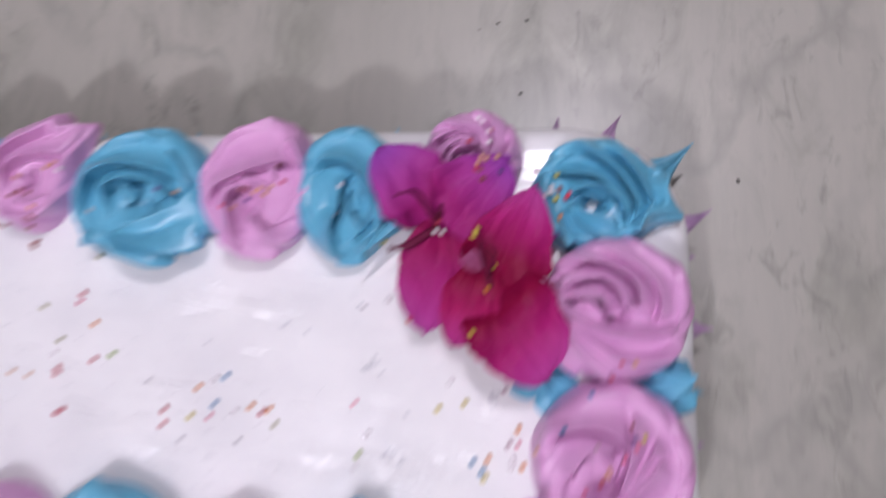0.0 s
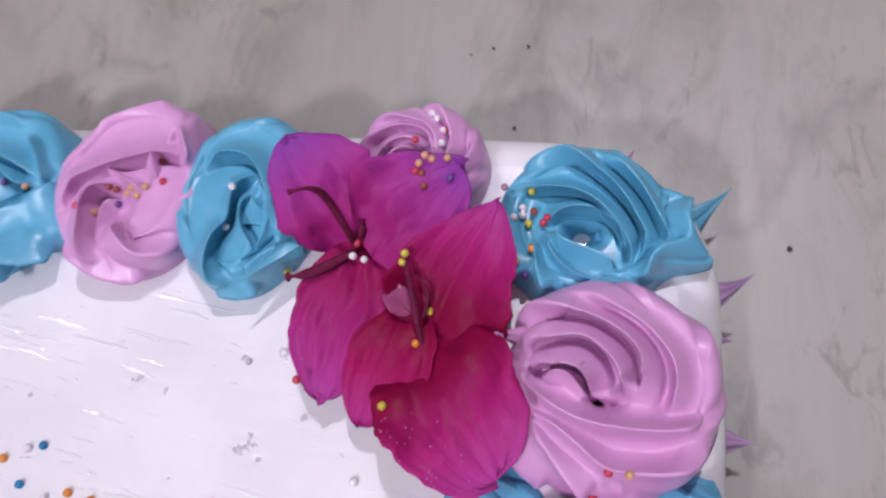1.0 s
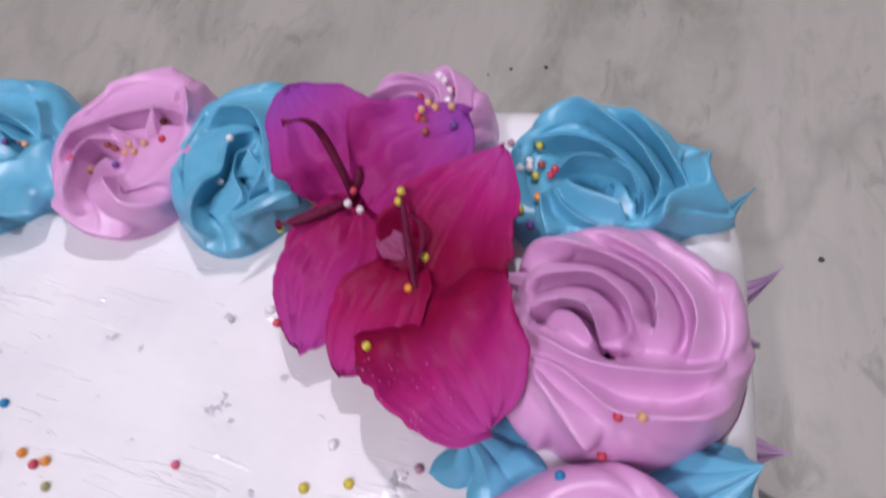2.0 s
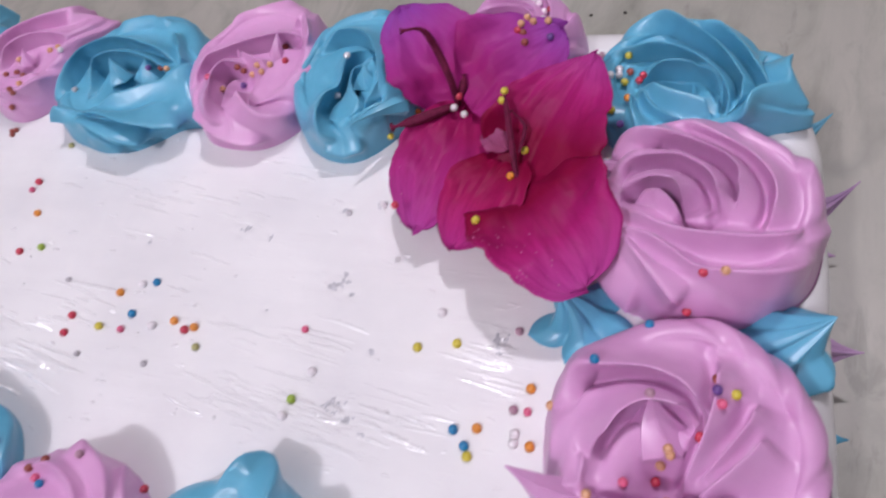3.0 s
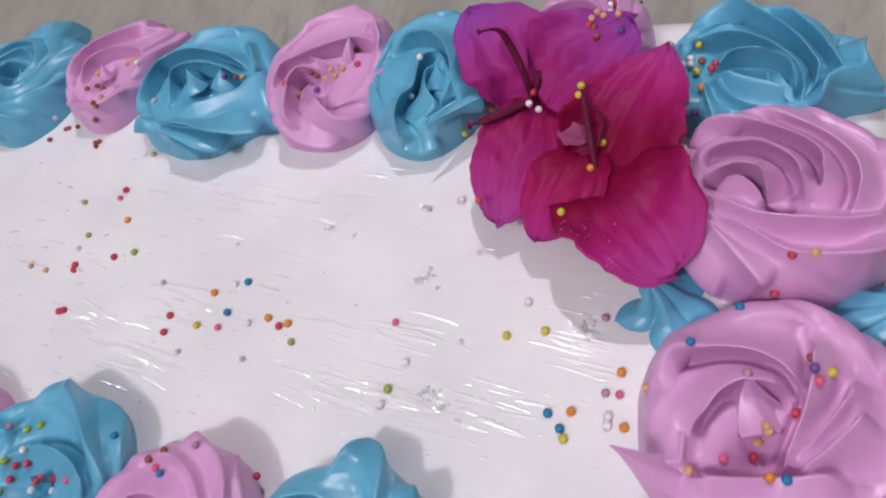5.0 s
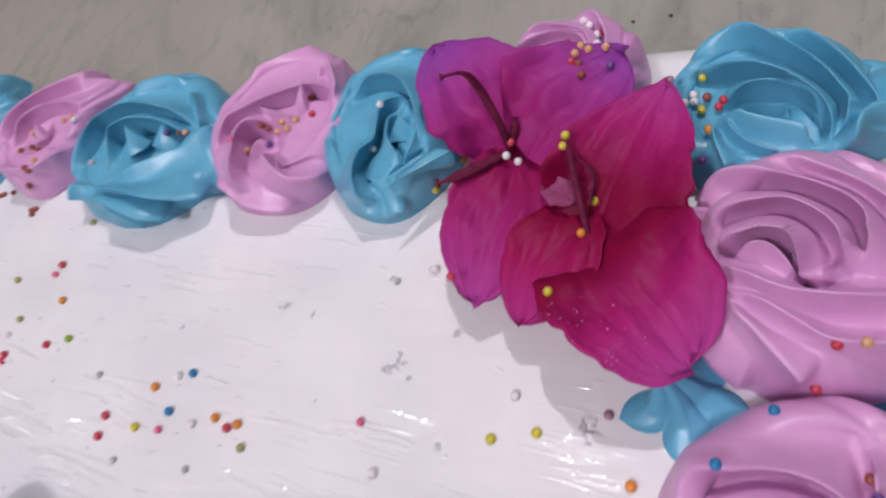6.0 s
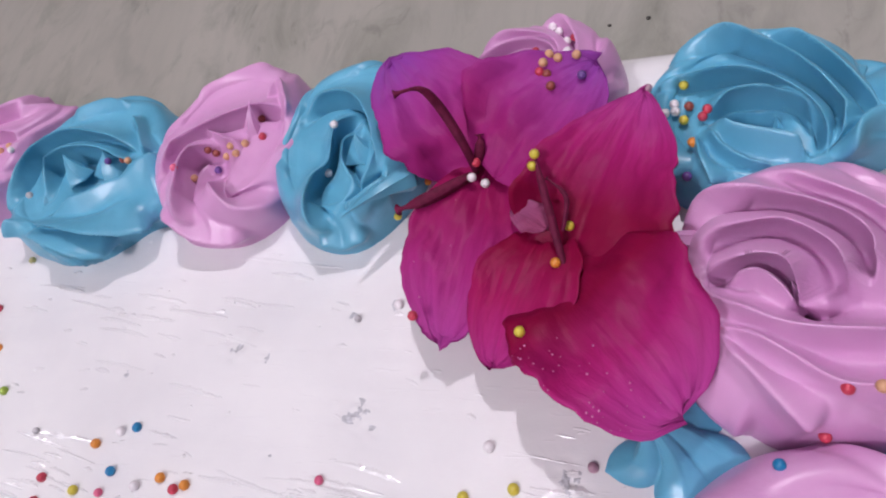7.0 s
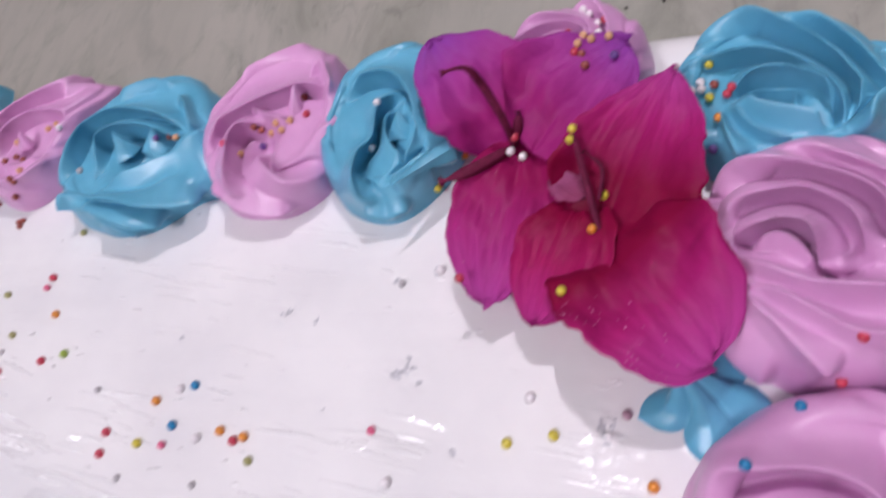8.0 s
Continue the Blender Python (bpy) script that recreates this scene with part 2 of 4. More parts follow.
# ==== room and table ====
FLOOR_Z = -0.78
for name, size, place, mat in (
    ("wall_north", (3.8, 0.12, 2.9), (0, 1.96, FLOOR_Z + 1.45), WALL),
    ("wall_south", (3.8, 0.12, 2.9), (0, -1.96, FLOOR_Z + 1.45), WALL),
    ("wall_east", (0.12, 3.8, 2.9), (1.96, 0, FLOOR_Z + 1.45), WALL),
    ("wall_west", (0.12, 3.8, 2.9), (-1.96, 0, FLOOR_Z + 1.45), WALL),
    ("floor", (3.8, 3.8, 0.1), (0, 0, FLOOR_Z - 0.05), FLOOR),
    ("ceiling", (3.8, 3.8, 0.1), (0, 0, FLOOR_Z + 2.95), CEILING),
):
    tagged(box(name, size, place, mat), "plain painted room surface" if name != "floor" else "plain tiled floor", name.split("_")[0], kind="structure")

table = box("marble_table", (1.5, 1.1, 0.03), (0, 0.2, -0.0152), MARBLE, 0.004)
tagged(table, "pale grey marble tabletop with olive grey veins", "table")
under(box("base", (0.9, 0.6, 0.745), (0, 0, -0.3895), WALL, 0.01), table)

# dark specks lying on the marble
for x, y, r in ((0.035, 0.213, 0.0007), (0.049, 0.214, 0.0008), (0.1425, 0.1325, 0.0009), (0.046, 0.1765, 0.0008),
                (0.026, 0.210, 0.0005)):
    bm = bmesh.new()
    bmesh.ops.create_icosphere(bm, subdivisions=2, radius=r)
    for v in bm.verts:
        v.co *= 1 + 0.35 * noise.noise(v.co * 900 + Vector((x * 90, y * 90, 0)))
        v.co.z *= 0.45
    me = bpy.data.meshes.new("crumb")
    bm.to_mesh(me)
    bm.free()
    me.materials.append(SPECK)
    ob = new("crumb", me)
    ob.location = (x, y, r * 0.4)
    tagged(ob, "tiny dark crumb on the marble table", "crumb", "crumbs on the table")

# ==== cake ====
X0, X1, Y0, Y1, CORNER, ROUND = -0.249, 0.1060, -0.056, 0.1362, 0.044, 0.012


def cake_outline(x0, x1, y0, y1, rad, steps=8):
    pts = []
    for cx, cy, a0 in ((x1 - rad, y1 - rad, 0), (x0 + rad, y1 - rad, 90), (x0 + rad, y0 + rad, 180), (x1 - rad, y0 + rad, 270)):
        for i in range(steps + 1):
            a = radians(a0 + 90 * i / steps)
            pts.append((cx + rad * math.cos(a), cy + rad * math.sin(a)))
    return pts


def slab(name, outline, z0, z1, mat, edge=0.001):
    n = len(outline)
    cx, cy = sum(p[0] for p in outline) / n, sum(p[1] for p in outline) / n
    verts, faces = [], []

    def ring(inset, z):
        for x, y in outline:
            d = math.hypot(x - cx, y - cy)
            verts.append((x - (x - cx) / d * inset, y - (y - cy) / d * inset, z))

    levels = ((edge, z0), (0, z0 + edge), (0, z1 - edge), (edge * 0.3, z1 - edge * 0.3), (edge, z1))
    for inset, z in levels:
        ring(inset, z)
    for k in range(len(levels) - 1):
        for i in range(n):
            j = (i + 1) % n
            faces.append((k * n + i, k * n + j, (k + 1) * n + j, (k + 1) * n + i))
    faces.append(tuple(range(n))[::-1])
    faces.append(tuple((len(levels) - 1) * n + i for i in range(n)))
    return mesh_object(name, verts, faces, mat, smooth=False)


board = slab("cake_board", cake_outline(X0 - 0.014, X1 + 0.0125, Y0 - 0.014, Y1 + 0.0105, 0.040), 0.0, 0.003, FOIL, 0.0008)
tagged(board, "thin silver foil cake board under the cake", "cake board")

DENTS = ((-0.0371, 0.0613, 0.0028, 0.0012), (-0.0298, 0.0599, 0.0018, 0.0010), (-0.0054, 0.0486, 0.0034, 0.0010), (-0.0014, 0.0452, 0.0020, 0.0010),
         (0.0026, 0.0177, 0.0024, 0.0012), (0.0064, 0.0157, 0.0026, 0.0010), (0.0378, 0.0376, 0.0032, 0.0011), (-0.0056, 0.0249, 0.0014, 0.0008),
         (-0.0652, 0.0551, 0.0012, 0.0006), (0.0115, 0.0121, 0.0012, 0.0008), (-0.0090, 0.0691, 0.0016, 0.0010), (0.0011, 0.0716, 0.0013, 0.0006),
         (-0.0224, 0.0391, 0.0010, 0.0006), (0.0081, 0.0317, 0.0010, 0.0006))


def icing_height(x, y):
    z = 0.00045 * noise.noise(Vector((x * 22, y * 60, 3.1))) + 0.00008 * noise.noise(Vector((x * 60, y * 300, 7.7)))
    for dx, dy, r, d in DENTS:
        q = ((x - dx) ** 2 + (y - dy) ** 2) / (r * r)
        if q < 6:
            z -= 0.35 * d * math.exp(-q) * (0.9 + 2.2 * noise.noise(Vector((x * 420, y * 640, 1.3))))
    return z


def make_cake():
    nx, ny = 480, 300
    verts, faces, grid = [], [], {}
    cx, cy, hx, hy = (X0 + X1) / 2, (Y0 + Y1) / 2, (X1 - X0) / 2 - ROUND, (Y1 - Y0) / 2 - ROUND
    rad = CORNER - ROUND
    for i in range(nx + 1):
        for j in range(ny + 1):
            x, y = -hx + 2 * hx * i / nx, -hy + 2 * hy * j / ny
            ex, ey = abs(x) - (hx - rad), abs(y) - (hy - rad)
            if ex > 0 and ey > 0:
                k = max(ex, ey) / math.hypot(ex, ey)
                x = math.copysign(hx - rad + ex * k, x)
                y = math.copysign(hy - rad + ey * k, y)
            grid[i, j] = len(verts)
            verts.append((cx + x, cy + y, TOP + icing_height(cx + x, cy + y)))
    for i in range(nx):
        for j in range(ny):
            faces.append((grid[i, j], grid[i + 1, j], grid[i + 1, j + 1], grid[i, j + 1]))
    rim = [(i, 0) for i in range(nx)] + [(nx, j) for j in range(ny)] + [(i, ny) for i in range(nx, 0, -1)] + [(0, j) for j in range(ny, 0, -1)]
    last = [grid[k] for k in rim]
    flat = [(verts[a][0], verts[a][1]) for a in last]
    m = len(last)
    outward = []
    for k in range(m):
        (ax, ay), (bx, by) = flat[k - 1], flat[(k + 1) % m]
        d = math.hypot(bx - ax, by - ay)
        outward.append(((by - ay) / d, -(bx - ax) / d))
    levels = [(ROUND * math.sin(a), TOP - ROUND + ROUND * math.cos(a)) for a in (0.2, 0.4, 0.6, 0.8, 1.0, 1.2, 1.4, 1.57)]
    levels += [(ROUND + 0.0006 * math.sin(5 * s), TOP - ROUND - (TOP - ROUND - 0.003) * s) for s in (0.15, 0.3, 0.5, 0.7, 0.85, 1.0)]
    for out, z in levels:
        ringed = []
        for k, (x, y) in enumerate(flat):
            w = 0.0005 * noise.noise(Vector((x * 60, y * 60, z * 90)))
            ringed.append(len(verts))
            verts.append((x + outward[k][0] * (out + w), y + outward[k][1] * (out + w), z))
        for k in range(m):
            faces.append((last[k], ringed[k], ringed[(k + 1) % m], last[(k + 1) % m]))
        last = ringed
    whole = new("cake")
    cut = nx * ny
    under(mesh_object("top_icing", verts[:len(grid)], faces[:cut], ICING), whole)
    used = sorted({a for f in faces[cut:] for a in f})
    slot = {a: k for k, a in enumerate(used)}
    under(mesh_object("side_icing", [verts[a] for a in used], [tuple(slot[a] for a in f) for f in faces[cut:]], ICING), whole)
    return whole


cake = make_cake()


# where the spatula dragged the icing into long ridges: middle, spread along and across, number
DRAGS = ((-0.107, 0.027, 0.016, 0.007, 18), (-0.077, 0.034, 0.014, 0.006, 14), (-0.090, 0.017, 0.018, 0.008, 22), (-0.016, 0.033, 0.020, 0.004, 22),
         (-0.024, 0.017, 0.016, 0.005, 26), (0.000, 0.014, 0.020, 0.007, 26), (0.020, 0.016, 0.012, 0.007, 14), (-0.038, 0.066, 0.012, 0.006, 6),
         (-0.059, 0.061, 0.014, 0.008, 4), (0.036, 0.034, 0.006, 0.008, 22), (-0.093, 0.075, 0.016, 0.008, 5), (-0.069, 0.069, 0.016, 0.006, 5),
         (-0.046, 0.050, 0.026, 0.010, 5), (-0.030, 0.080, 0.016, 0.006, 4), (-0.120, 0.045, 0.020, 0.012, 5))


def spatula_ridges(parent):
    """Raised strokes that the spatula left in the icing: long ones side by side where it dragged, short ones strewn between."""
    rng = random.Random(77)
    verts, faces = [], []
    strokes = []
    for mx, my, sx, sy, count in DRAGS:
        for k in range(count):
            strokes.append((mx + rng.gauss(0, 0.5 * sx), my + rng.gauss(0, 0.5 * sy), rng.uniform(0.004, 0.018), rng.uniform(0.00012, 0.00034), rng.uniform(0.26, 0.54), rng.gauss(-9, 3)))
    for k in range(170):
        strokes.append((rng.uniform(-0.16, 0.05), rng.uniform(-0.01, 0.092), rng.uniform(0.0008, 0.004), rng.uniform(0.00010, 0.00026), rng.uniform(0.25, 0.55), rng.gauss(-6, 12)))
    for x, y, length, width, steep, turn in strokes:
        lean, bow = radians(turn), rng.uniform(-0.02, 0.02)
        beat, tilt, shift = rng.uniform(0.0007, 0.0015), max(0.05, 0.12 - 3.6 * x) * rng.uniform(0.6, 1.3), rng.random()
        teeth = max(2, int(length / beat))
        for tooth in range(teeth):
            first = len(verts)
            for s in (tooth / teeth, (tooth + rng.uniform(0.75, 0.95)) / teeth):
                px = x + (s - 0.5) * length * math.cos(lean)
                py = y + (s - 0.5) * length * math.sin(lean) + bow * length * 4 * s * (1 - s)
                w = width * math.sin(math.pi * (0.06 + 0.88 * s)) ** 0.6 * (1 + 0.8 * noise.noise(Vector((px * 700, py * 500, shift))))
                rise = tilt * beat if s == tooth / teeth else 0.0
                floor = TOP + icing_height(px, py) - 0.00002
                for across, z in ((-1.0, 0.0), (-0.8, 0.4 * rise), (0.9, 1.7 * steep * w + rise), (3.2, 0.0)):
                    verts.append((px - w * across * math.sin(lean), py + w * across * math.cos(lean), floor + z))
            for k in range(3):
                faces.append((first + k, first + 4 + k, first + 5 + k, first + 1 + k))
            faces.append((first, first + 1, first + 2, first + 3))
            faces.append((first + 7, first + 6, first + 5, first + 4))
    ob = mesh_object("icing_ridge", verts, faces, ICING, smooth=False)
    tagged(under(ob, parent), "raised glossy spatula strokes in the icing", kind="stuff")


spatula_ridges(cake)


def grey_flecks(parent):
    """Small flat greyish patches laid in the shallow marks of the icing."""
    rng = random.Random(31)
    bm = bmesh.new()
    for x, y, r, d in DENTS:
        for k in range(7 if r > 0.0022 else 2):
            px, py = x + rng.gauss(0, 0.45 * r), y + rng.gauss(0, 0.35 * r)
            size = rng.uniform(0.0004, 0.0016)
            turn = Matrix.Rotation(rng.uniform(0, 3.1), 4, "Z") @ Matrix.Diagonal((1.0, 0.6, 0.07, 1))
            out = bmesh.ops.create_icosphere(bm, subdivisions=3, radius=size, matrix=Matrix.Translation((px, py, TOP + icing_height(px, py))) @ turn)
            for v in out["verts"]:
                c = Vector((px, py, v.co.z))
                v.co = c + (v.co - c) * (1 + 1.1 * noise.noise(v.co * 2600))
    me = bpy.data.meshes.new("icing_fleck")
    bm.to_mesh(me)
    bm.free()
    me.materials.append(DENT)
    tagged(under(new("icing_fleck", me), parent), "small flat greyish patches in the icing", kind="stuff")


grey_flecks(cake)
tagged(cake, "rectangular sheet cake coated in smooth glossy white icing", "cake")

# ==== piped cream ====


def smoothstep(a, b, x):
    x = min(1, max(0, (x - a) / (b - a)))
    return x * x * (3 - 2 * x)


def star_ring(lobes, depth, lean):
    """Cross section of an open star nozzle as angle and radius: thin sharp ridges, hollow between, the ridges leaning a little."""
    half = (0.0, 0.016, 0.045, 0.09, 0.15, 0.23, 0.32, 0.41)
    steps = [(t, t) for t in half] + [(0.5, 0.5)] + [(1 - t, t) for t in half[:0:-1]]
    out = []
    for k in range(lobes):
        tall = 1 + 0.10 * math.sin(2.4 * k + lobes)
        for t, near in steps:
            f = 1 - depth * tall * (1 - math.exp(-near / 0.15)) / (1 - math.exp(-0.5 / 0.15))
            out.append((2 * math.pi * (k + t + lean * math.exp(-near / 0.10)) / lobes, f))
    return out


def sweep(points, radii, lobes, depth, twist, seed, floor_z, lean=0.10, mirror=1):
    """Skin of a star-shaped rope along points; flattened where it meets floor_z."""
    section = star_ring(lobes, depth, lean)
    m = len(section)
    verts, faces = [], []
    pts = [Vector(p) for p in points]
    n = len(pts)
    for i, p in enumerate(pts):
        d = (pts[min(i + 1, n - 1)] - pts[max(i - 1, 0)]).normalized()
        side = d.cross(Vector((0, 0, 1)))
        side = side.normalized() if side.length > 1e-4 else Vector((1, 0, 0))
        up = side.cross(d).normalized()
        for phi, f in section:
            r = radii[i] * f
            a = mirror * phi + twist * i / (n - 1)
            v = p + side * (r * math.cos(a)) + up * (r * math.sin(a))
            w = noise.noise(v * 70 + Vector((seed * 3.7, 0, 0)))
            v = v + (v - p) * (0.10 * w)
            if v.z < floor_z:
                v.z = floor_z - 0.0002 + 0.1 * (v.z - floor_z)
            verts.append(v)
    for i in range(n - 1):
        for k in range(m):
            j = (k + 1) % m
            q = (i * m + k, i * m + j, (i + 1) * m + j, (i + 1) * m + k)
            faces.append(q if mirror > 0 else q[::-1])
    for i, flip in ((0, True), (n - 1, False)):
        verts.append(pts[i])
        c = len(verts) - 1
        for k in range(m):
            j = (k + 1) % m
            a, b = i * m + k, i * m + j
            faces.append((b, a, c) if flip else (a, b, c))
    return verts, faces


def spike(base, tip, r, seed, bend=0.3):
    """A pulled tip of cream, thick at its base and drawn out to a point."""
    base, tip = Vector(base), Vector(tip)
    pts, radii = [], []
    for i in range(23):
        s = i / 22
        p = base.lerp(tip, s) + Vector((0, 0, 1)) * (bend * (tip - base).length * s * (1 - s))
        pts.append(p)
        radii.append(r * (0.03 + 0.97 * (1 - s) ** 1.25))
    return sweep(pts, radii, 6, 0.16, 0.9, seed, -1, 0.04)


ROSETTES = []


def spline(points, per=9):
    """A smooth line through a few points of the plan."""
    pts = [np.array(p, float) for p in points]
    out = []
    for k in range(len(pts) - 1):
        p0, p1, p2, p3 = pts[max(k - 1, 0)], pts[k], pts[k + 1], pts[min(k + 2, len(pts) - 1)]
        for i in range(per):
            f = i / per
            out.append(0.5 * (2 * p1 + (p2 - p0) * f + (2 * p0 - 5 * p1 + 4 * p2 - p3) * f * f + (3 * p1 - p0 - 3 * p2 + p3) * f ** 3))
    return np.array(out + [pts[-1]])


def winding(arms, winds, turn, start, seed, inner=0.14):
    """Even ridges of a star nozzle that wind from the foot of a rosette to its middle."""
    rng = random.Random(seed)
    out = []
    for k in range(arms):
        a0 = radians(start) + 2 * math.pi * (k + rng.uniform(-0.18, 0.18)) / arms
        w = winds * rng.uniform(0.85, 1.15)
        pts = []
        for i in range(9):
            s = i / 8
            r = 0.99 - (0.99 - inner) * s ** 0.9
            a = a0 - turn * 2 * math.pi * w * s ** 1.15
            pts.append((r * math.cos(a), r * math.sin(a)))
        out.append((turn, rng.uniform(0.8, 1.1), pts))
    return out


CROWN = 0.72


def disc(p):
    """Plan points of the unit circle, with the steep flank of a rosette rolled out flat."""
    r = np.hypot(p[:, 0], p[:, 1])
    a = np.arccos(np.clip((r - CROWN) / (1 - CROWN), 0, 1))
    q = np.where(r <= CROWN, r, CROWN + (1 - CROWN) * 1.6 * (1 - a / (math.pi / 2)))
    return p * (q / np.maximum(r, 1e-6))[:, None]


def rosette(label, mat, cx, cy, rx, ry, high, strokes, eye=(0.0, 0.0, 0.45, 0.22), tails=(), buds=(), spikes=(), seed=1, amp=0.24, fine=276, flutes=(9, 0.3, 1), broad=1.0):
    """A piped rosette: a round body with a sunken middle, on which the ridges of the nozzle run along strokes.
    strokes: steep side (1: to the right of the way it runs, -1: to the left, 0: both alike), strength, a few plan points of the unit circle and, where it is not 1, how broad.
    eye: the hollow's place, depth and width. tails: angle, reach and width of the pulled-out ends. buds: place, lean, radius and height of the curls in the middle."""
    R = (rx + ry) / 2
    rows = fine // 2
    up = np.linspace(-0.45, math.pi / 2, rows * 2 // 5)
    flank_r, flank_z = CROWN + (1 - CROWN) * np.cos(up), np.sign(np.sin(up)) * np.abs(np.sin(up)) ** 0.8
    flank_q = CROWN + (1 - CROWN) * 1.6 * (1 - np.maximum(up, -0.3) / (math.pi / 2))
    top_r = np.linspace(CROWN, 0.0, rows - len(up) + 1)[1:]
    r0 = np.concatenate([flank_r, top_r])
    z0 = np.concatenate([flank_z, 1 + 0.05 * (1 - (top_r / CROWN) ** 2)])
    q0 = np.concatenate([flank_q, top_r])
    dr, dz = np.gradient(r0 * R), np.gradient(z0 * high)
    length = np.maximum(np.hypot(dr, dz), 1e-9)
    nr, nz = dz / length, -dr / length
    sink = np.array([0.72 - 0.57 * smoothstep(0.62, 1.0, v) for v in q0])[:, None]
    grip = np.array([smoothstep(-0.25, 0.45, v) for v in up] + [1.0] * len(top_r))
    theta = 2 * math.pi * np.arange(fine) / fine
    ct, st = np.cos(theta), np.sin(theta)
    qx, qy = q0[:, None] * ct, q0[:, None] * st
    field, groove = np.zeros(qx.shape), np.zeros(qx.shape)
    lean_x, lean_y = np.zeros(qx.shape), np.zeros(qx.shape)
    count, bold, turn = flutes
    rng = random.Random(seed)
    edge = []
    for k in range(count):
        a = 2 * math.pi * (k + rng.uniform(-0.25, 0.25)) / count
        edge.append((turn, bold * rng.uniform(0.7, 1.0), [(r * math.cos(a - turn * b), r * math.sin(a - turn * b)) for r, b in ((0.999, 0.0), (0.97, 0.22), (0.88, 0.48), (0.74, 0.75))]))
    for side, strength, pts, *extra in (*strokes, *edge):
        line = disc(spline(pts))
        n = len(line)
        near, sign = np.full(qx.shape, 9.0), np.zeros(qx.shape)
        place = np.zeros(qx.shape)
        nx, ny = np.zeros(qx.shape), np.zeros(qx.shape)
        for i in range(n - 1):
            (ax, ay), (bx, by) = line[i], line[i + 1]
            ex, ey = bx - ax, by - ay
            e2 = ex * ex + ey * ey + 1e-12
            f = np.clip(((qx - ax) * ex + (qy - ay) * ey) / e2, 0, 1)
            px, py = qx - ax - f * ex, qy - ay - f * ey
            d = np.hypot(px, py)
            closer = d < near
            near = np.where(closer, d, near)
            e1 = math.sqrt(e2)
            sign = np.where(closer, (px * ey - py * ex) / e1, sign)
            place = np.where(closer, (i + f) / (n - 1), place)
            nx, ny = np.where(closer, ey / e1, nx), np.where(closer, -ex / e1, ny)
        steep = sign * side > 0
        soft = np.sqrt(near ** 2 + 0.009 ** 2) - 0.009
        wide = (extra[0] if extra else 1.0) * broad * (np.where(steep, 0.030, 0.115) if side else np.full(qx.shape, 0.062))
        taper = np.clip(np.minimum(place / 0.22, (1 - place) / 0.18), 0, 1)
        taper = strength * (0.15 + 0.85 * taper * taper * (3 - 2 * taper))
        ridge = taper * np.exp(-soft / wide)
        lead = ridge > field
        if side:
            lean_x = np.where(lead, side * nx * ridge ** 2, lean_x)
            lean_y = np.where(lead, side * ny * ridge ** 2, lean_y)
            groove = np.maximum(groove, np.where(steep, taper * np.exp(-((near / broad - 0.080) / 0.045) ** 2), 0))
        field = (field ** 7 + ridge ** 7) ** (1 / 7)
    ex, ey, deep, width = eye
    pit = deep * np.exp(-((qx - ex) ** 2 + (qy - ey) ** 2) / width ** 2)
    out = amp * R * (field - sink - 0.55 * groove * (1 - field)) * grip[:, None]
    pull = np.zeros(fine)
    for angle, reach, spread in tails:
        gap = (np.degrees(theta) - angle + 180) % 360 - 180
        pull = np.maximum(pull, reach * np.exp(-np.abs(gap / spread) ** 1.5))
    reach = np.array([smoothstep(0.45, 1.0, v) for v in r0])[:, None] * pull[None, :]
    rr = r0[:, None] * R + nr[:, None] * out
    zz = (z0[:, None] - pit) * high + nz[:, None] * out
    x, y = rr * ct / R * rx + 0.36 * amp * R * lean_x * grip[:, None], rr * st / R * ry + 0.36 * amp * R * lean_y * grip[:, None]
    x, y = x * (1 + reach), y * (1 + reach)
    zz = zz * (1 - 0.45 * np.minimum(reach, 1.0))
    m, verts, faces = fine, [], []
    for i in range(rows):
        for k in range(m):
            v = Vector((x[i, k], y[i, k], zz[i, k]))
            w = noise.noise(v * 75 + Vector((seed * 3.1, 0, 0)))
            verts.append((v.x * (1 + 0.05 * w), v.y * (1 + 0.05 * w), max(v.z * (1 + 0.07 * noise.noise(v * 60 + Vector((0, seed * 3.1, 0)))), -0.0002)))
    for i in range(rows - 1):
        for k in range(m):
            j = (k + 1) % m
            faces.append((i * m + k, i * m + j, (i + 1) * m + j, (i + 1) * m + k))
    ob = new("cream_rosette")
    ob.location = (cx, cy, TOP)
    tagged(ob, label, "cream rosette", "rosettes piped on the cake")
    swirl = under(mesh_object("swirl", verts, faces, mat), ob)
    for bx, by, lx, ly, r, tall in buds or ((ex, ey, 0.05, 0.09, 0.15, 0.42),):
        foot = Vector((bx * rx, by * ry, high * (1.0 - deep)))
        v, f = spike(foot, foot + Vector((lx * rx, ly * ry, tall * high)), r * R, seed, 0.15)
        under(mesh_object("bud", v, f, mat), ob)
    for b, t, r in spikes:
        v, f = spike(b, t, r, seed)
        under(mesh_object("pulled_tip", [p - ob.location for p in v], f, mat), ob)
    ROSETTES.append(swirl)
    return ob


BLUE_L = "sky blue piped cream rosette on the white cake"
PINK_L = "orchid pink piped cream rosette on the white cake"
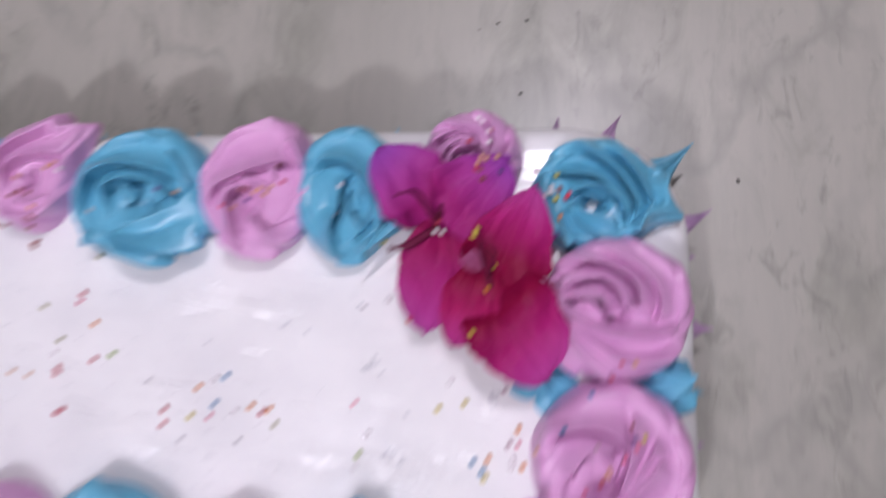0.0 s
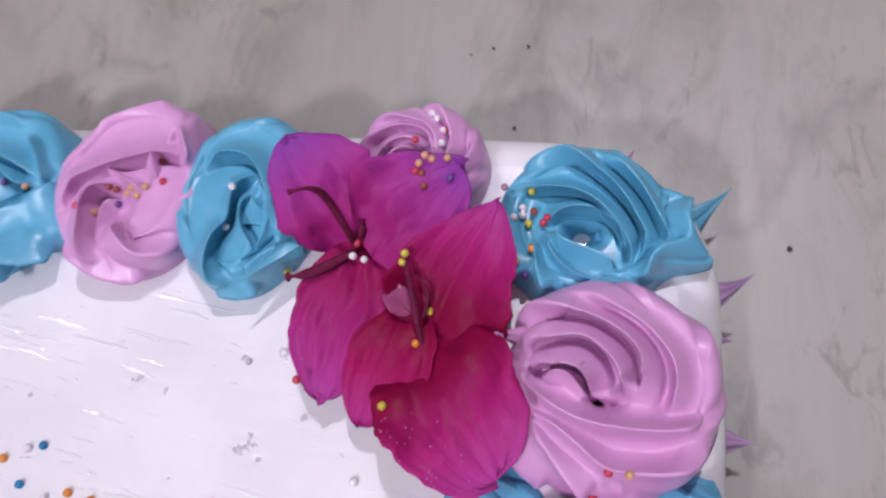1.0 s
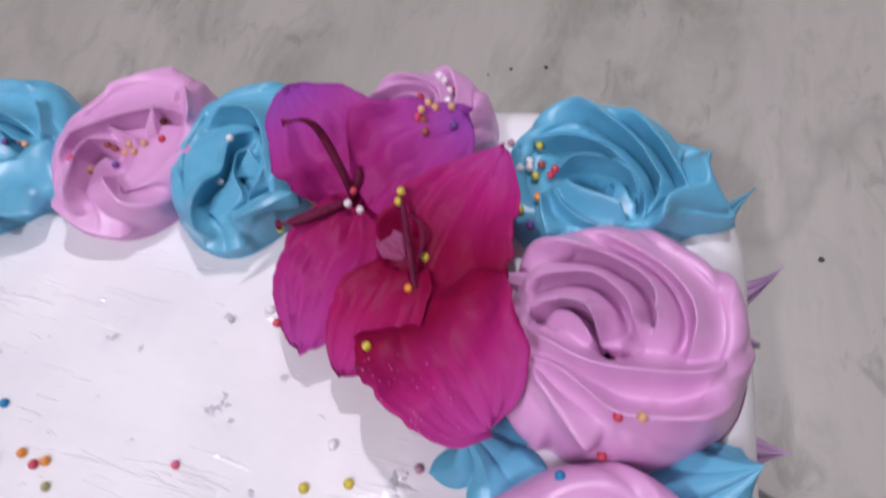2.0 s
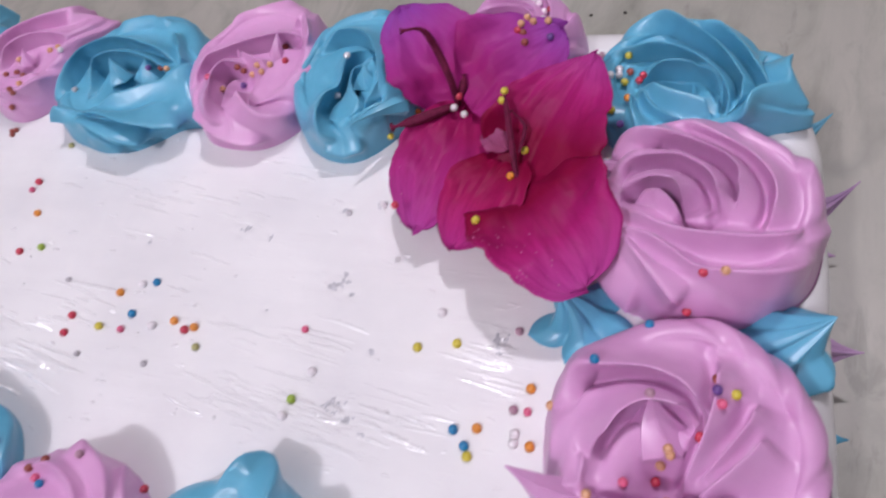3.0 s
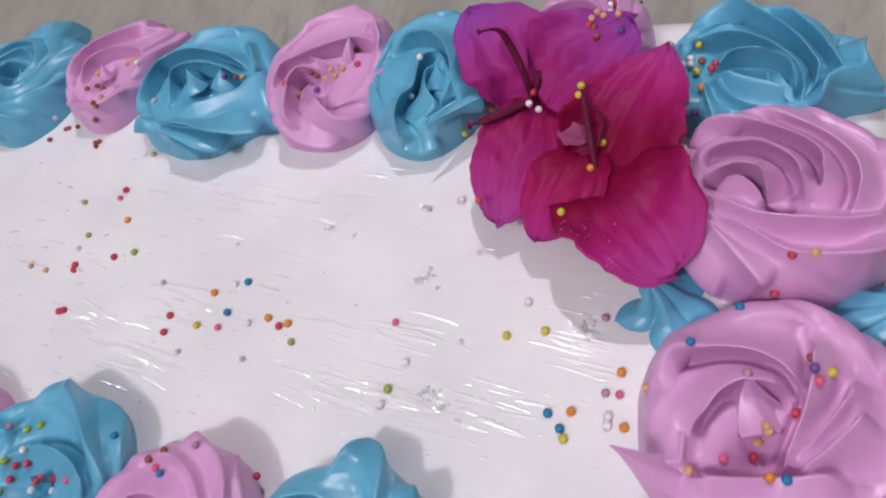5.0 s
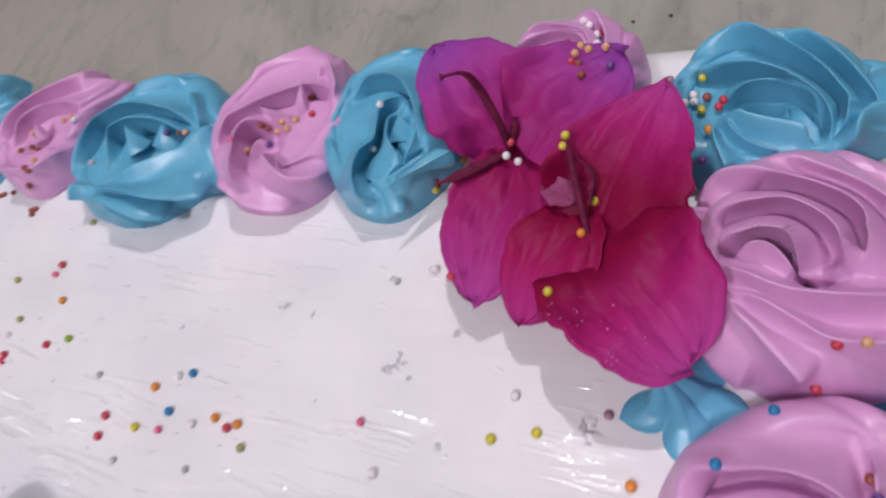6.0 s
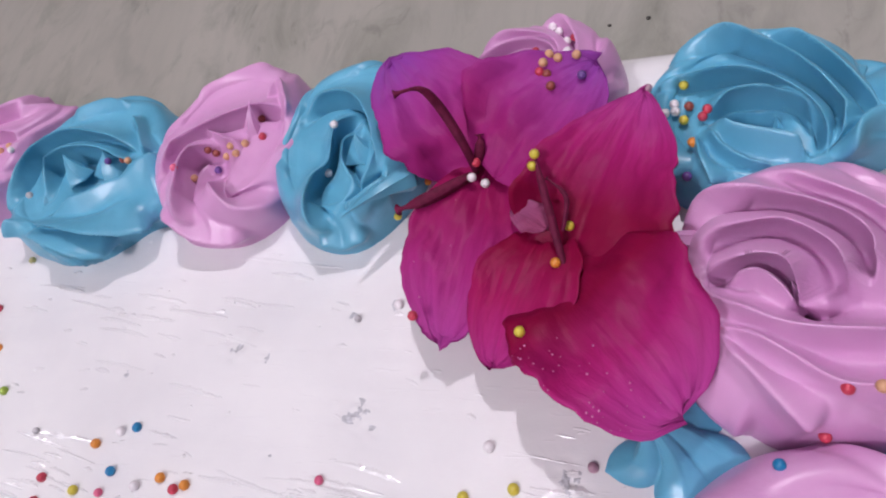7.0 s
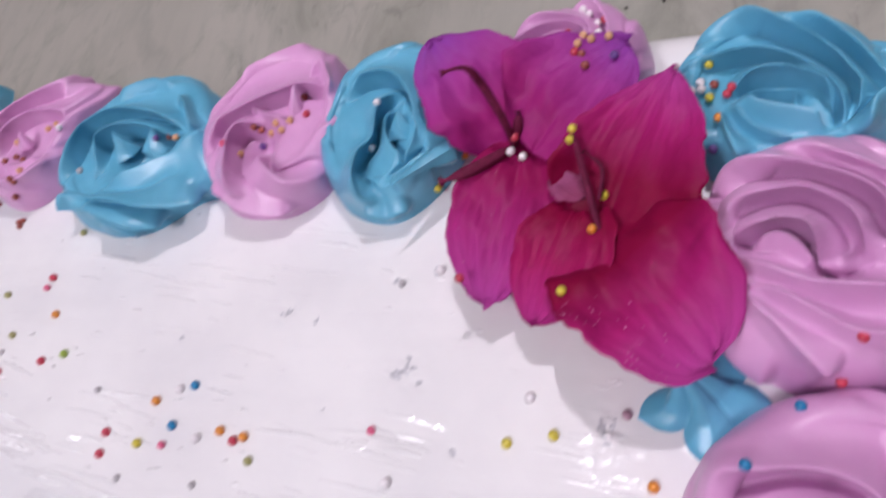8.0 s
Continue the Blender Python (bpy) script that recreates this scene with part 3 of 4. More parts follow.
# back row
rosette(PINK_L, PINK, -0.219, 0.116, 0.0205, 0.0215, 0.012, winding(6, 0.9, 1, 20, 11), seed=11, fine=180)
rosette(BLUE_L, BLUE, -0.1775, 0.114, 0.0225, 0.0245, 0.0125, winding(6, 0.85, 1, 10, 12), tails=((75, 0.35, 12), (30, 0.35, 12)), seed=12, fine=200)
rosette("small orchid pink cream rosette strewn with brown sugar balls", PINK, -0.1375, 0.116, 0.0175, 0.0210, 0.012, (
    (1, 1.0, ((-0.85, -0.35), (-0.75, 0.2), (-0.45, 0.55), (0.1, 0.75), (0.7, 0.65))),
    (1, 0.9, ((-0.5, -0.35), (-0.45, 0.1), (-0.1, 0.35), (0.4, 0.4), (0.8, 0.3))),
    (0, 0.8, ((-0.6, -0.7), (-0.1, -0.8), (0.4, -0.75), (0.85, -0.4))),
    (0, 0.6, ((-0.2, -0.5), (0.2, -0.55), (0.6, -0.4))),
), eye=(0.0, -0.1, 0.35, 0.25), tails=((40, 0.62, 13), (64, 0.35, 12)), seed=13, fine=200)
rosette("wide sky blue cream rosette with a pulled end", BLUE, -0.0935, 0.1090, 0.0280, 0.0255, 0.0125, (
    (1, 1.0, ((-0.80, -0.46), (-0.74, -0.05), (-0.62, 0.27), (-0.31, 0.42), (0.06, 0.41), (0.45, 0.28), (0.75, -0.00))),
    (1, 1.0, ((-0.38, -0.30), (-0.42, 0.01), (-0.28, 0.17), (-0.03, 0.24), (0.25, 0.21), (0.57, 0.04), (0.71, -0.06))),
    (-1, 0.8, ((-0.20, -0.59), (0.14, -0.52), (0.40, -0.41), (0.63, -0.25), (0.84, -0.08), (0.90, 0.07))),
    (1, 1.0, ((-0.35, -0.68), (0.29, -0.76), (0.62, -0.70), (0.85, -0.52))),
    (1, 0.9, ((-0.29, -0.73), (0.08, -0.86), (0.37, -0.88), (0.58, -0.81))),
    (0, 0.7, ((-0.33, -0.75), (0.01, -0.92), (0.21, -0.96), (0.27, -0.96))),
    (0, 0.8, ((0.37, 0.59), (0.61, 0.35), (0.74, 0.13), (0.80, 0.01))),
    (0, 0.6, ((-0.53, -0.64), (-0.61, -0.75))),
    (0, 0.35, ((-0.50, 0.75), (0.00, 0.85), (0.30, 0.75))),
), eye=(0.14, -0.10, 0.50, 0.30), tails=((-24, 0.30, 9), (60, 0.06, 25)), seed=14, broad=0.8, flutes=(7, 0.14, -1),
    buds=((-0.10, -0.05, -0.06, 0.12, 0.17, 0.55), (0.26, 0.05, 0.02, 0.05, 0.22, 0.45)))
rosette("orchid pink cream rosette holding sugar balls in its middle", PINK, -0.0478, 0.1115, 0.0225, 0.0250, 0.0140, (
    (1, 1.0, ((-0.72, -0.39), (-0.61, -0.06), (-0.31, 0.10), (0.07, 0.23), (0.45, 0.31), (0.74, 0.25))),
    (1, 1.0, ((-0.02, -0.96), (-0.24, -0.82), (-0.40, -0.55), (-0.45, -0.28), (-0.33, -0.08), (-0.05, -0.04))),
    (-1, 0.9, ((0.04, -0.42), (0.05, -0.61), (0.21, -0.75), (0.38, -0.80), (0.58, -0.74), (0.78, -0.60))),
    (0, 0.8, ((-0.58, -0.70), (-0.32, -0.86), (-0.11, -0.96), (0.17, -0.97), (0.48, -0.88))),
    (0, 0.8, ((0.45, 0.31), (0.58, 0.52), (0.74, 0.30), (0.80, 0.14))),
    (0, 0.6, ((-0.33, 0.15), (0.03, -0.02), (0.30, -0.12))),
    (0, 0.3, ((-0.60, 0.60), (-0.20, 0.80), (0.30, 0.90))),
), eye=(-0.10, -0.28, 0.45, 0.22), tails=((62, 0.10, 22),), seed=15, broad=0.85, flutes=(6, 0.14, 1),
    buds=((0.30, 0.02, 0.10, 0.22, 0.14, 0.62),))
rosette("tall sky blue cream rosette beside the flower", BLUE, -0.0148, 0.1090, 0.0195, 0.0255, 0.0135, (
    (1, 1.0, ((-0.59, 0.26), (-0.37, 0.42), (-0.02, 0.43), (0.27, 0.31), (0.48, 0.08), (0.59, -0.18), (0.54, -0.43))),
    (-1, 1.1, ((0.20, 0.21), (-0.03, 0.05), (-0.17, -0.21), (-0.25, -0.52), (-0.23, -0.73), (-0.13, -0.88), (0.09, -0.96))),
    (-1, 0.8, ((0.18, -0.01), (0.06, -0.18), (0.10, -0.36), (0.25, -0.54), (0.41, -0.65))),
    (0, 0.7, ((0.41, -0.04), (0.52, -0.26), (0.49, -0.49), (0.41, -0.65))),
    (-1, 0.9, ((0.26, -0.82), (0.44, -0.72), (0.60, -0.61), (0.70, -0.55))),
    (0, 0.7, ((-0.18, -0.96), (0.13, -0.98), (0.44, -0.89))),
), eye=(-0.16, -0.28, 0.35, 0.20), seed=16, broad=0.85, flutes=(6, 0.14, -1), buds=((0.26, -0.20, 0.0, 0.10, 0.22, 0.36),),
    spikes=(((0.0040, 0.0955, TOP + 0.0110), (-0.0070, 0.0830, TOP + 0.0170), 0.0030),))
rosette("orchid pink cream rosette half hidden behind the flower", PINK, 0.030, 0.1205, 0.0178, 0.0180, 0.0105, winding(7, 0.55, 1, 250, 17), seed=17, fine=180)
rosette("large sky blue cream rosette at the corner", BLUE, 0.0718, 0.1065, 0.0222, 0.0205, 0.0125, (
    (1, 0.75, ((-0.43, -0.08), (-0.27, 0.10), (-0.04, 0.16), (0.19, 0.10), (0.37, -0.08), (0.44, -0.30))),
    (1, 0.9, ((-0.83, 0.35), (-0.45, 0.38), (-0.11, 0.35), (0.15, 0.21), (0.38, -0.05), (0.49, -0.30), (0.48, -0.55))),
    (1, 0.9, ((-0.69, 0.68), (-0.32, 0.79), (-0.04, 0.74), (0.22, 0.54), (0.43, 0.28), (0.57, -0.00), (0.61, -0.29), (0.53, -0.62))),
    (1, 0.7, ((0.09, 0.85), (0.39, 0.64), (0.61, 0.36), (0.73, 0.08), (0.72, -0.18), (0.59, -0.54))),
    (1, 0.9, ((0.83, 0.49), (0.93, 0.28), (0.86, -0.02), (0.74, -0.27), (0.63, -0.52), (0.57, -0.71))),
    (-1, 0.8, ((-0.42, -0.17), (-0.30, -0.35), (-0.10, -0.44), (0.12, -0.52), (0.34, -0.63))),
    (0, 0.6, ((-0.45, -0.21), (-0.33, -0.48), (-0.14, -0.67), (0.09, -0.77))),
    (0, 0.7, ((-0.52, -0.32), (-0.48, -0.61), (-0.33, -0.87))),
    (0, 0.5, ((-0.85, -0.01), (-0.81, -0.37), (-0.64, -0.72))),
), eye=(-0.02, -0.12, 1.0, 0.15), amp=0.33, tails=((-14, 0.42, 11), (80, 0.04, 30)), seed=18, broad=0.62, flutes=(8, 0.14, 1), buds=((0.16, -0.26, -0.04, 0.10, 0.20, 0.75),))
# right column
rosette("large orchid pink cream rosette beside the flower", PINK, 0.0788, 0.0684, 0.0246, 0.0247, 0.0168, (
    (1, 1.0, ((-0.93, 0.41), (-0.65, 0.59), (-0.26, 0.64), (0.08, 0.49), (0.27, 0.27), (0.29, 0.04), (0.17, -0.13))),
    (1, 1.0, ((-0.85, 0.19), (-0.59, 0.38), (-0.25, 0.43), (0.01, 0.26), (0.13, 0.04), (0.09, -0.14))),
    (1, 1.1, ((-0.77, 0.07), (-0.50, 0.20), (-0.24, 0.16), (-0.07, -0.02), (-0.04, -0.19))),
    (0, 0.6, ((-0.63, 0.00), (-0.44, 0.05), (-0.29, -0.07), (-0.21, -0.18))),
    (1, 0.8, ((-0.57, 0.73), (-0.13, 0.74), (0.25, 0.56), (0.50, 0.25), (0.55, -0.04), (0.44, -0.28))),
    (0, 0.85, ((-0.82, -0.02), (-0.59, -0.19), (-0.35, -0.32), (-0.12, -0.37), (0.23, -0.38), (0.57, -0.35), (0.81, -0.23)), 1.5),
    (0, 0.85, ((-0.82, -0.27), (-0.53, -0.38), (-0.29, -0.55), (-0.07, -0.69), (0.19, -0.70), (0.49, -0.64), (0.85, -0.44)), 1.5),
    (0, 0.7, ((-0.88, -0.36), (-0.80, -0.57), (-0.63, -0.77), (-0.50, -0.86)), 1.4),
    (0, 0.6, ((-0.72, -0.38), (-0.51, -0.63), (-0.32, -0.80), (-0.15, -0.92)), 1.3),
), eye=(-0.08, -0.08, 0.66, 0.13), seed=19, amp=0.32, flutes=(7, 0.14, 1), buds=((-0.16, -0.06, -0.06, 0.08, 0.09, 0.38),),
    spikes=(((0.0610, 0.0770, TOP + 0.009), (0.0522, 0.0762, TOP + 0.0160), 0.0034),))
rosette("large orchid pink cream rosette strewn with sugar balls", PINK, 0.0760, 0.0182, 0.0262, 0.0270, 0.0162, (
    (1, 1.0, ((-0.85, 0.22), (-0.70, 0.41), (-0.46, 0.50), (-0.23, 0.51), (-0.01, 0.44), (0.13, 0.31), (0.21, 0.12))),
    (1, 1.0, ((-0.63, -0.21), (-0.59, -0.03), (-0.48, 0.15), (-0.33, 0.26), (-0.20, 0.29), (-0.02, 0.27), (0.14, 0.15))),
    (1, 1.0, ((0.20, 0.65), (0.26, 0.49), (0.26, 0.32), (0.22, 0.12), (0.16, -0.08), (0.09, -0.27), (0.00, -0.39))),
    (1, 0.8, ((0.48, 0.35), (0.45, 0.19), (0.35, 0.02), (0.21, -0.18), (0.09, -0.36))),
    (1, 0.8, ((0.55, 0.12), (0.45, -0.04), (0.27, -0.24), (0.07, -0.42))),
    (-1, 0.9, ((-0.67, -0.50), (-0.38, -0.51), (-0.10, -0.47), (0.13, -0.43), (0.46, -0.37))),
    (0, 0.35, ((-0.90, -0.37), (-0.71, -0.40), (-0.67, -0.29), (-0.67, -0.13))),
    (0, 0.8, ((-0.75, -0.65), (-0.30, -0.72), (0.20, -0.68), (0.70, -0.50))),
), eye=(-0.10, -0.26, 0.50, 0.20), seed=20, flutes=(7, 0.14, 1), buds=((-0.16, 0.08, -0.06, 0.20, 0.26, 0.52),),
    spikes=(((0.0580, 0.0050, TOP + 0.008), (0.0466, 0.0084, TOP + 0.0190), 0.0060),))
# front row
rosette(PINK_L, PINK, -0.134, -0.016, 0.0205, 0.0210, 0.0125, winding(6, 0.9, 1, 240, 21), seed=21, fine=180)
rosette("sky blue cream rosette with a pile of sugar balls", BLUE, -0.0960, -0.0145, 0.0245, 0.0205, 0.0125, (
    (0, 1.0, ((-0.31, 0.70), (-0.09, 0.96), (0.15, 0.86), (0.44, 0.67), (0.69, 0.36), (0.90, 0.02), (0.94, -0.26))),
    (-1, 1.0, ((-0.30, -0.30), (-0.22, -0.10), (-0.13, 0.02), (0.14, 0.16), (0.50, 0.10), (0.77, -0.09), (0.85, -0.30))),
    (0, 0.9, ((0.15, 0.98), (0.60, 0.77), (0.82, 0.51), (0.94, 0.18), (0.96, -0.08))),
    (0, 0.9, ((-0.9, 0.3), (-0.6, 0.35), (-0.3, 0.3))),
    (0, 0.9, ((-0.8, -0.5), (-0.2, -0.7), (0.4, -0.6), (0.8, -0.4))),
), eye=(0.12, -0.22, 0.45, 0.35), seed=22, fine=216, broad=1.6, amp=0.20)
rosette(PINK_L, PINK, -0.0520, -0.0215, 0.0215, 0.0200, 0.0125, (
    (1, 0.9, ((-0.75, -0.2), (-0.51, 0.11), (-0.43, 0.27), (-0.23, 0.34), (0.01, 0.31), (0.2, 0.1))),
    (0, 0.9, ((-0.4, 0.7), (-0.03, 0.73), (0.29, 0.59), (0.51, 0.28), (0.5, 0.0))),
    (0, 0.9, ((-0.1, 0.95), (0.13, 0.92), (0.50, 0.73), (0.74, 0.39), (0.8, 0.0))),
    (0, 0.8, ((0.5, 0.82), (0.60, 0.74), (0.83, 0.42), (0.95, 0.1))),
    (0, 0.8, ((-0.8, -0.4), (-0.2, -0.6), (0.4, -0.5))),
), eye=(-0.2, 0.0, 0.45, 0.25), seed=23, fine=216, broad=1.6, amp=0.20)
rosette(BLUE_L, BLUE, -0.0080, -0.0205, 0.0215, 0.0205, 0.0125, (
    (1, 1.0, ((-0.9, 0.1), (-0.6, 0.5), (-0.2, 0.6), (0.05, 0.3))),
    (0, 1.0, ((-0.25, 0.7), (0.0, 0.97), (0.3, 0.85), (0.4, 0.4), (0.35, 0.0))),
    (0, 0.9, ((0.55, 0.82), (0.7, 0.5), (0.65, 0.0))),
    (0, 0.9, ((-0.8, -0.4), (-0.2, -0.6), (0.5, -0.5))),
), eye=(-0.2, 0.05, 0.45, 0.28), tails=((88, 0.10, 16),), seed=24, fine=200, broad=1.6, amp=0.20)


def cream_star(label, mat, base, tip, normal, R, lobes=5, seed=1, group="small cream stars", drawn=0.9):
    """A squeezed star: plump lobes at its foot that run up into a drawn-out tip."""
    base, tip, up = Vector(base), Vector(tip), Vector(normal).normalized()
    side = up.cross(Vector((0.31, 0.52, 0.79))).normalized()
    other = up.cross(side)
    high = (tip - base).dot(up)
    slip = (tip - base) - up * high
    m, n = lobes * 18, 26
    verts, faces = [], []
    for i in range(n + 1):
        s = i / n
        r = R * ((1 - s) ** drawn * (0.85 + 0.25 * math.sin(math.pi * min(1, s * 2.2 + 0.25))) + 0.012)
        c = base + up * (high * s ** 1.1) + slip * s ** (1.4 if drawn < 1.2 else 2.2)
        for k in range(m):
            phi = 2 * math.pi * k / m
            f = 0.60 + 0.36 * abs(math.cos(lobes * phi / 2)) ** 0.8
            f += 0.12 * math.exp(-abs(math.sin(lobes * phi / 2)) / 0.16) * (0.4 + 0.6 * s)
            a = phi + 0.7 * s + seed
            v = c + (side * math.cos(a) + other * math.sin(a)) * (r * f)
            v += (v - c) * (0.35 * (1 - s) * noise.noise(v * 85 + Vector((seed * 2.3, 0, 0))))
            verts.append(v)
    for i in range(n):
        for k in range(m):
            j = (k + 1) % m
            faces.append((i * m + k, i * m + j, (i + 1) * m + j, (i + 1) * m + k))
    faces.append(tuple(range(m))[::-1])
    faces.append(tuple(n * m + k for k in range(m)))
    whole = new("cream_star")
    whole.location = base
    split = 15 * m
    low = [f for f in faces if max(f) < split + m]
    high_faces = [tuple(a - split for a in f) for f in faces if min(f) >= split]
    under(mesh_object("star_base", [v - base for v in verts[:split + m]], low, mat), whole)
    under(mesh_object("drawn_tip", [v - base for v in verts[split:]], high_faces, mat), whole)
    return tagged(whole, label, "cream star", group)


cream_star("small sky blue cream star between pink rosettes", BLUE, (0.0555, 0.0445, TOP - 0.0005), (0.0500, 0.0475, TOP + 0.0090), (0, 0, 1), 0.0110, seed=31, drawn=0.9)
cream_star("small sky blue cream star at the cake edge", BLUE, (0.0915, 0.0430, TOP - 0.0005), (0.1020, 0.0465, TOP + 0.0105), (0, 0, 1), 0.0125, seed=32, drawn=0.95)

# border of stars round the foot of the cake
BORDER = [
    (BLUE, (0.0960, 0.1240), (0.1186, 0.1433, 0.0230), (1, 0.8, 0)), (PURPLE, (0.1040, 0.1060), (0.1226, 0.1126, 0.0310), (1, 0, 0)),
    (PURPLE, (0.1045, 0.0960), (0.1185, 0.0950, 0.0180), (1, 0, 0)), (BLUE, (0.1040, 0.0840), (0.1160, 0.0830, 0.0180), (1, 0, 0)),
    (PURPLE, (0.1050, 0.0655), (0.1240, 0.0655, 0.0190), (1, 0, 0)), (BLUE, (0.1050, 0.0410), (0.1180, 0.0400, 0.0240), (1, 0, 0)),
    (PURPLE, (0.1040, 0.0180), (0.1190, 0.0200, 0.0180), (1, 0, 0)), (BLUE, (0.1040, -0.0050), (0.1170, -0.0040, 0.0180), (1, 0, 0)),
    (PURPLE, (0.0800, 0.1370), (0.0885, 0.1545, 0.0270), (0, 1, 0)), (PURPLE, (0.0600, 0.1380), (0.0620, 0.1530, 0.0300), (0, 1, 0)),
    (BLUE, (0.0370, 0.1380), (0.0370, 0.1540, 0.0240), (0, 1, 0)),
]
for k in range(8):
    BORDER.append((PURPLE if k % 2 == 0 else BLUE, (0.015 - 0.0235 * k, 0.1380), (0.015 - 0.0235 * k, 0.1535, 0.0210), (0, 1, 0)))
for k, (mat, (bx, by), tip, normal) in enumerate(BORDER):
    cream_star("dull purple cream star at the foot of the cake" if mat is PURPLE else "sky blue cream star at the foot of the cake", mat,
               (bx, by, 0.0170), tip, normal, 0.0170, lobes=6, seed=40 + k, group="cream stars round the cake foot", drawn=1.45)

# ==== flowers ====


def bract(base, apex, left, right, edge_up, arch, mat, parent, seed, wave=0.0016, tilt=0.0, full=0.42, blunt=0.5):
    """A papery petal from base to apex. left, right: half widths; edge_up: how its sides rise; arch: how its middle bows up; tilt: one side higher."""
    base, apex = Vector(base), Vector(apex)
    axis = apex - base
    side = axis.cross(Vector((0, 0, 1))).normalized()
    up = side.cross(axis).normalized()
    nu, nv = 44, 36
    power = math.log(0.5) / math.log(full)
    verts, faces, uvs = [], [], []
    for i in range(nu + 1):
        u = i / nu
        w = math.sin(math.pi * u ** power) ** blunt if 0 < u < 1 else 0
        for j in range(nv + 1):
            v = -1 + 2 * j / nv
            half = (right if v > 0 else left) * max(w, 0.05 * (1 - u))
            half *= 1 + 0.12 * noise.noise(Vector((u * 5 + seed * 3.3, 2.0 * (v > 0), seed))) + 0.05 * noise.noise(Vector((u * 17 + seed, 3.0 * (v > 0), seed)))
            calm = 1 - u ** 5
            bow = math.sin(math.pi * min(u * 0.85 + 0.1, 1))
            lift = w * edge_up * abs(v) ** 1.7 * bow + arch * math.sin(math.pi * u) + w * tilt * v * bow - 0.0007 * math.exp(-(v / 0.07) ** 2) * (1 - u)
            lift += calm * wave * (0.35 + abs(v) * w) * 1.8 * noise.noise(Vector((u * 3.8 + seed * 5.1, v * w * 2.2, seed)))
            lift += calm * w * 0.45 * wave * abs(v) ** 2 * math.sin(13 * u + 2 * v + seed * 2)
            lift += 0.2 * wave * noise.noise(Vector((u * 11 + seed, v * w * 8, seed)))
            lift += 0.75 * wave * (0.12 - abs(noise.noise(Vector((u * 2.6 + seed * 7.3, v * max(w, 0.3) * 1.9, seed * 1.7))))) * calm
            lift += 0.24 * wave * math.sin(8.5 * v + 1.7 * seed) * math.sin(math.pi * u)
            lift += 0.05 * wave * math.sin(19 * v + 3.1 * seed + 2 * u) * math.sin(math.pi * u)
            slide = (0.06 * noise.noise(Vector((v * 2.8, seed * 2.2, 0.4))) + 0.03 * noise.noise(Vector((v * 9, seed * 1.2, 0.9)))) * u
            verts.append(base + axis * (u + slide) + side * (v * half) + up * lift)
            uvs.append((u, v))
    for i in range(nu):
        for j in range(nv):
            a = i * (nv + 1) + j
            faces.append((a, a + 1, a + nv + 2, a + nv + 1))
    ob = mesh_object("bract", verts, faces, mat, uvs=uvs)
    solid = ob.modifiers.new("thickness", "SOLIDIFY")
    solid.thickness = 0.00022
    return under(ob, parent)


def petal_tube(points, r, parent, name="flower_tube"):
    """The narrow dark true flower in the middle of the bracts."""
    ctrl = [Vector(p) for p in points]
    pts, radii = [], []
    n = 24
    for i in range(n + 1):
        s = i / n * (len(ctrl) - 1)
        k = min(int(s), len(ctrl) - 2)
        f = s - k
        p0, p1, p2, p3 = ctrl[max(k - 1, 0)], ctrl[k], ctrl[k + 1], ctrl[min(k + 2, len(ctrl) - 1)]
        pts.append(0.5 * ((2 * p1) + (p2 - p0) * f + (2 * p0 - 5 * p1 + 4 * p2 - p3) * f * f + (3 * p1 - p0 - 3 * p2 + p3) * f ** 3))
        t = i / n
        radii.append(r * (0.75 + 0.45 * math.sin(math.pi * min(t * 1.2, 1)) - 0.35 * smoothstep(0.6, 0.85, t) + 0.65 * smoothstep(0.93, 1.0, t)))
    v, f = sweep(pts, radii, 5, 0.07, 0.4, 3, -1, 0.0)
    return under(mesh_object(name, v, f, TUBE), parent)


violet_flower = tagged(new("bougainvillea_flower"), "violet papery bougainvillea flower lying on blue cream", "flower", "flowers on the cake")
violet_flower.location = (0, 0, 0)
bract((0.0190, 0.0985, TOP + 0.008), (0.0000, 0.1195, TOP + 0.021), 0.0135, 0.0140, 0.002, 0.003, VIOLET, violet_flower, 1)
bract((0.0225, 0.0935, TOP + 0.011), (0.0430, 0.1160, TOP + 0.0165), 0.0140, 0.0130, 0.002, 0.003, VIOLET, violet_flower, 2, tilt=-0.0052)
LEFT_BRACT = bract((0.0210, 0.0990, TOP + 0.009), (0.0147, 0.0593, TOP + 0.0090), 0.0112, 0.0120, 0.001, 0.002, ORCHID, violet_flower, 6, full=0.48, tilt=0.0018)
petal_tube(((0.0186, 0.0952, TOP + 0.011), (0.0176, 0.0975, TOP + 0.018), (0.0142, 0.1020, TOP + 0.025), (0.0122, 0.1020, TOP + 0.0302), (0.0076, 0.1005, TOP + 0.0312)), 0.00085, violet_flower)
petal_tube(((0.0180, 0.0940, TOP + 0.012), (0.0100, 0.0880, TOP + 0.014), (0.0030, 0.0870, TOP + 0.012)), 0.0012, violet_flower)
petal_tube(((0.0185, 0.0960, TOP + 0.011), (0.0200, 0.0985, TOP + 0.0145), (0.0202, 0.1005, TOP + 0.0165)), 0.0009, violet_flower)

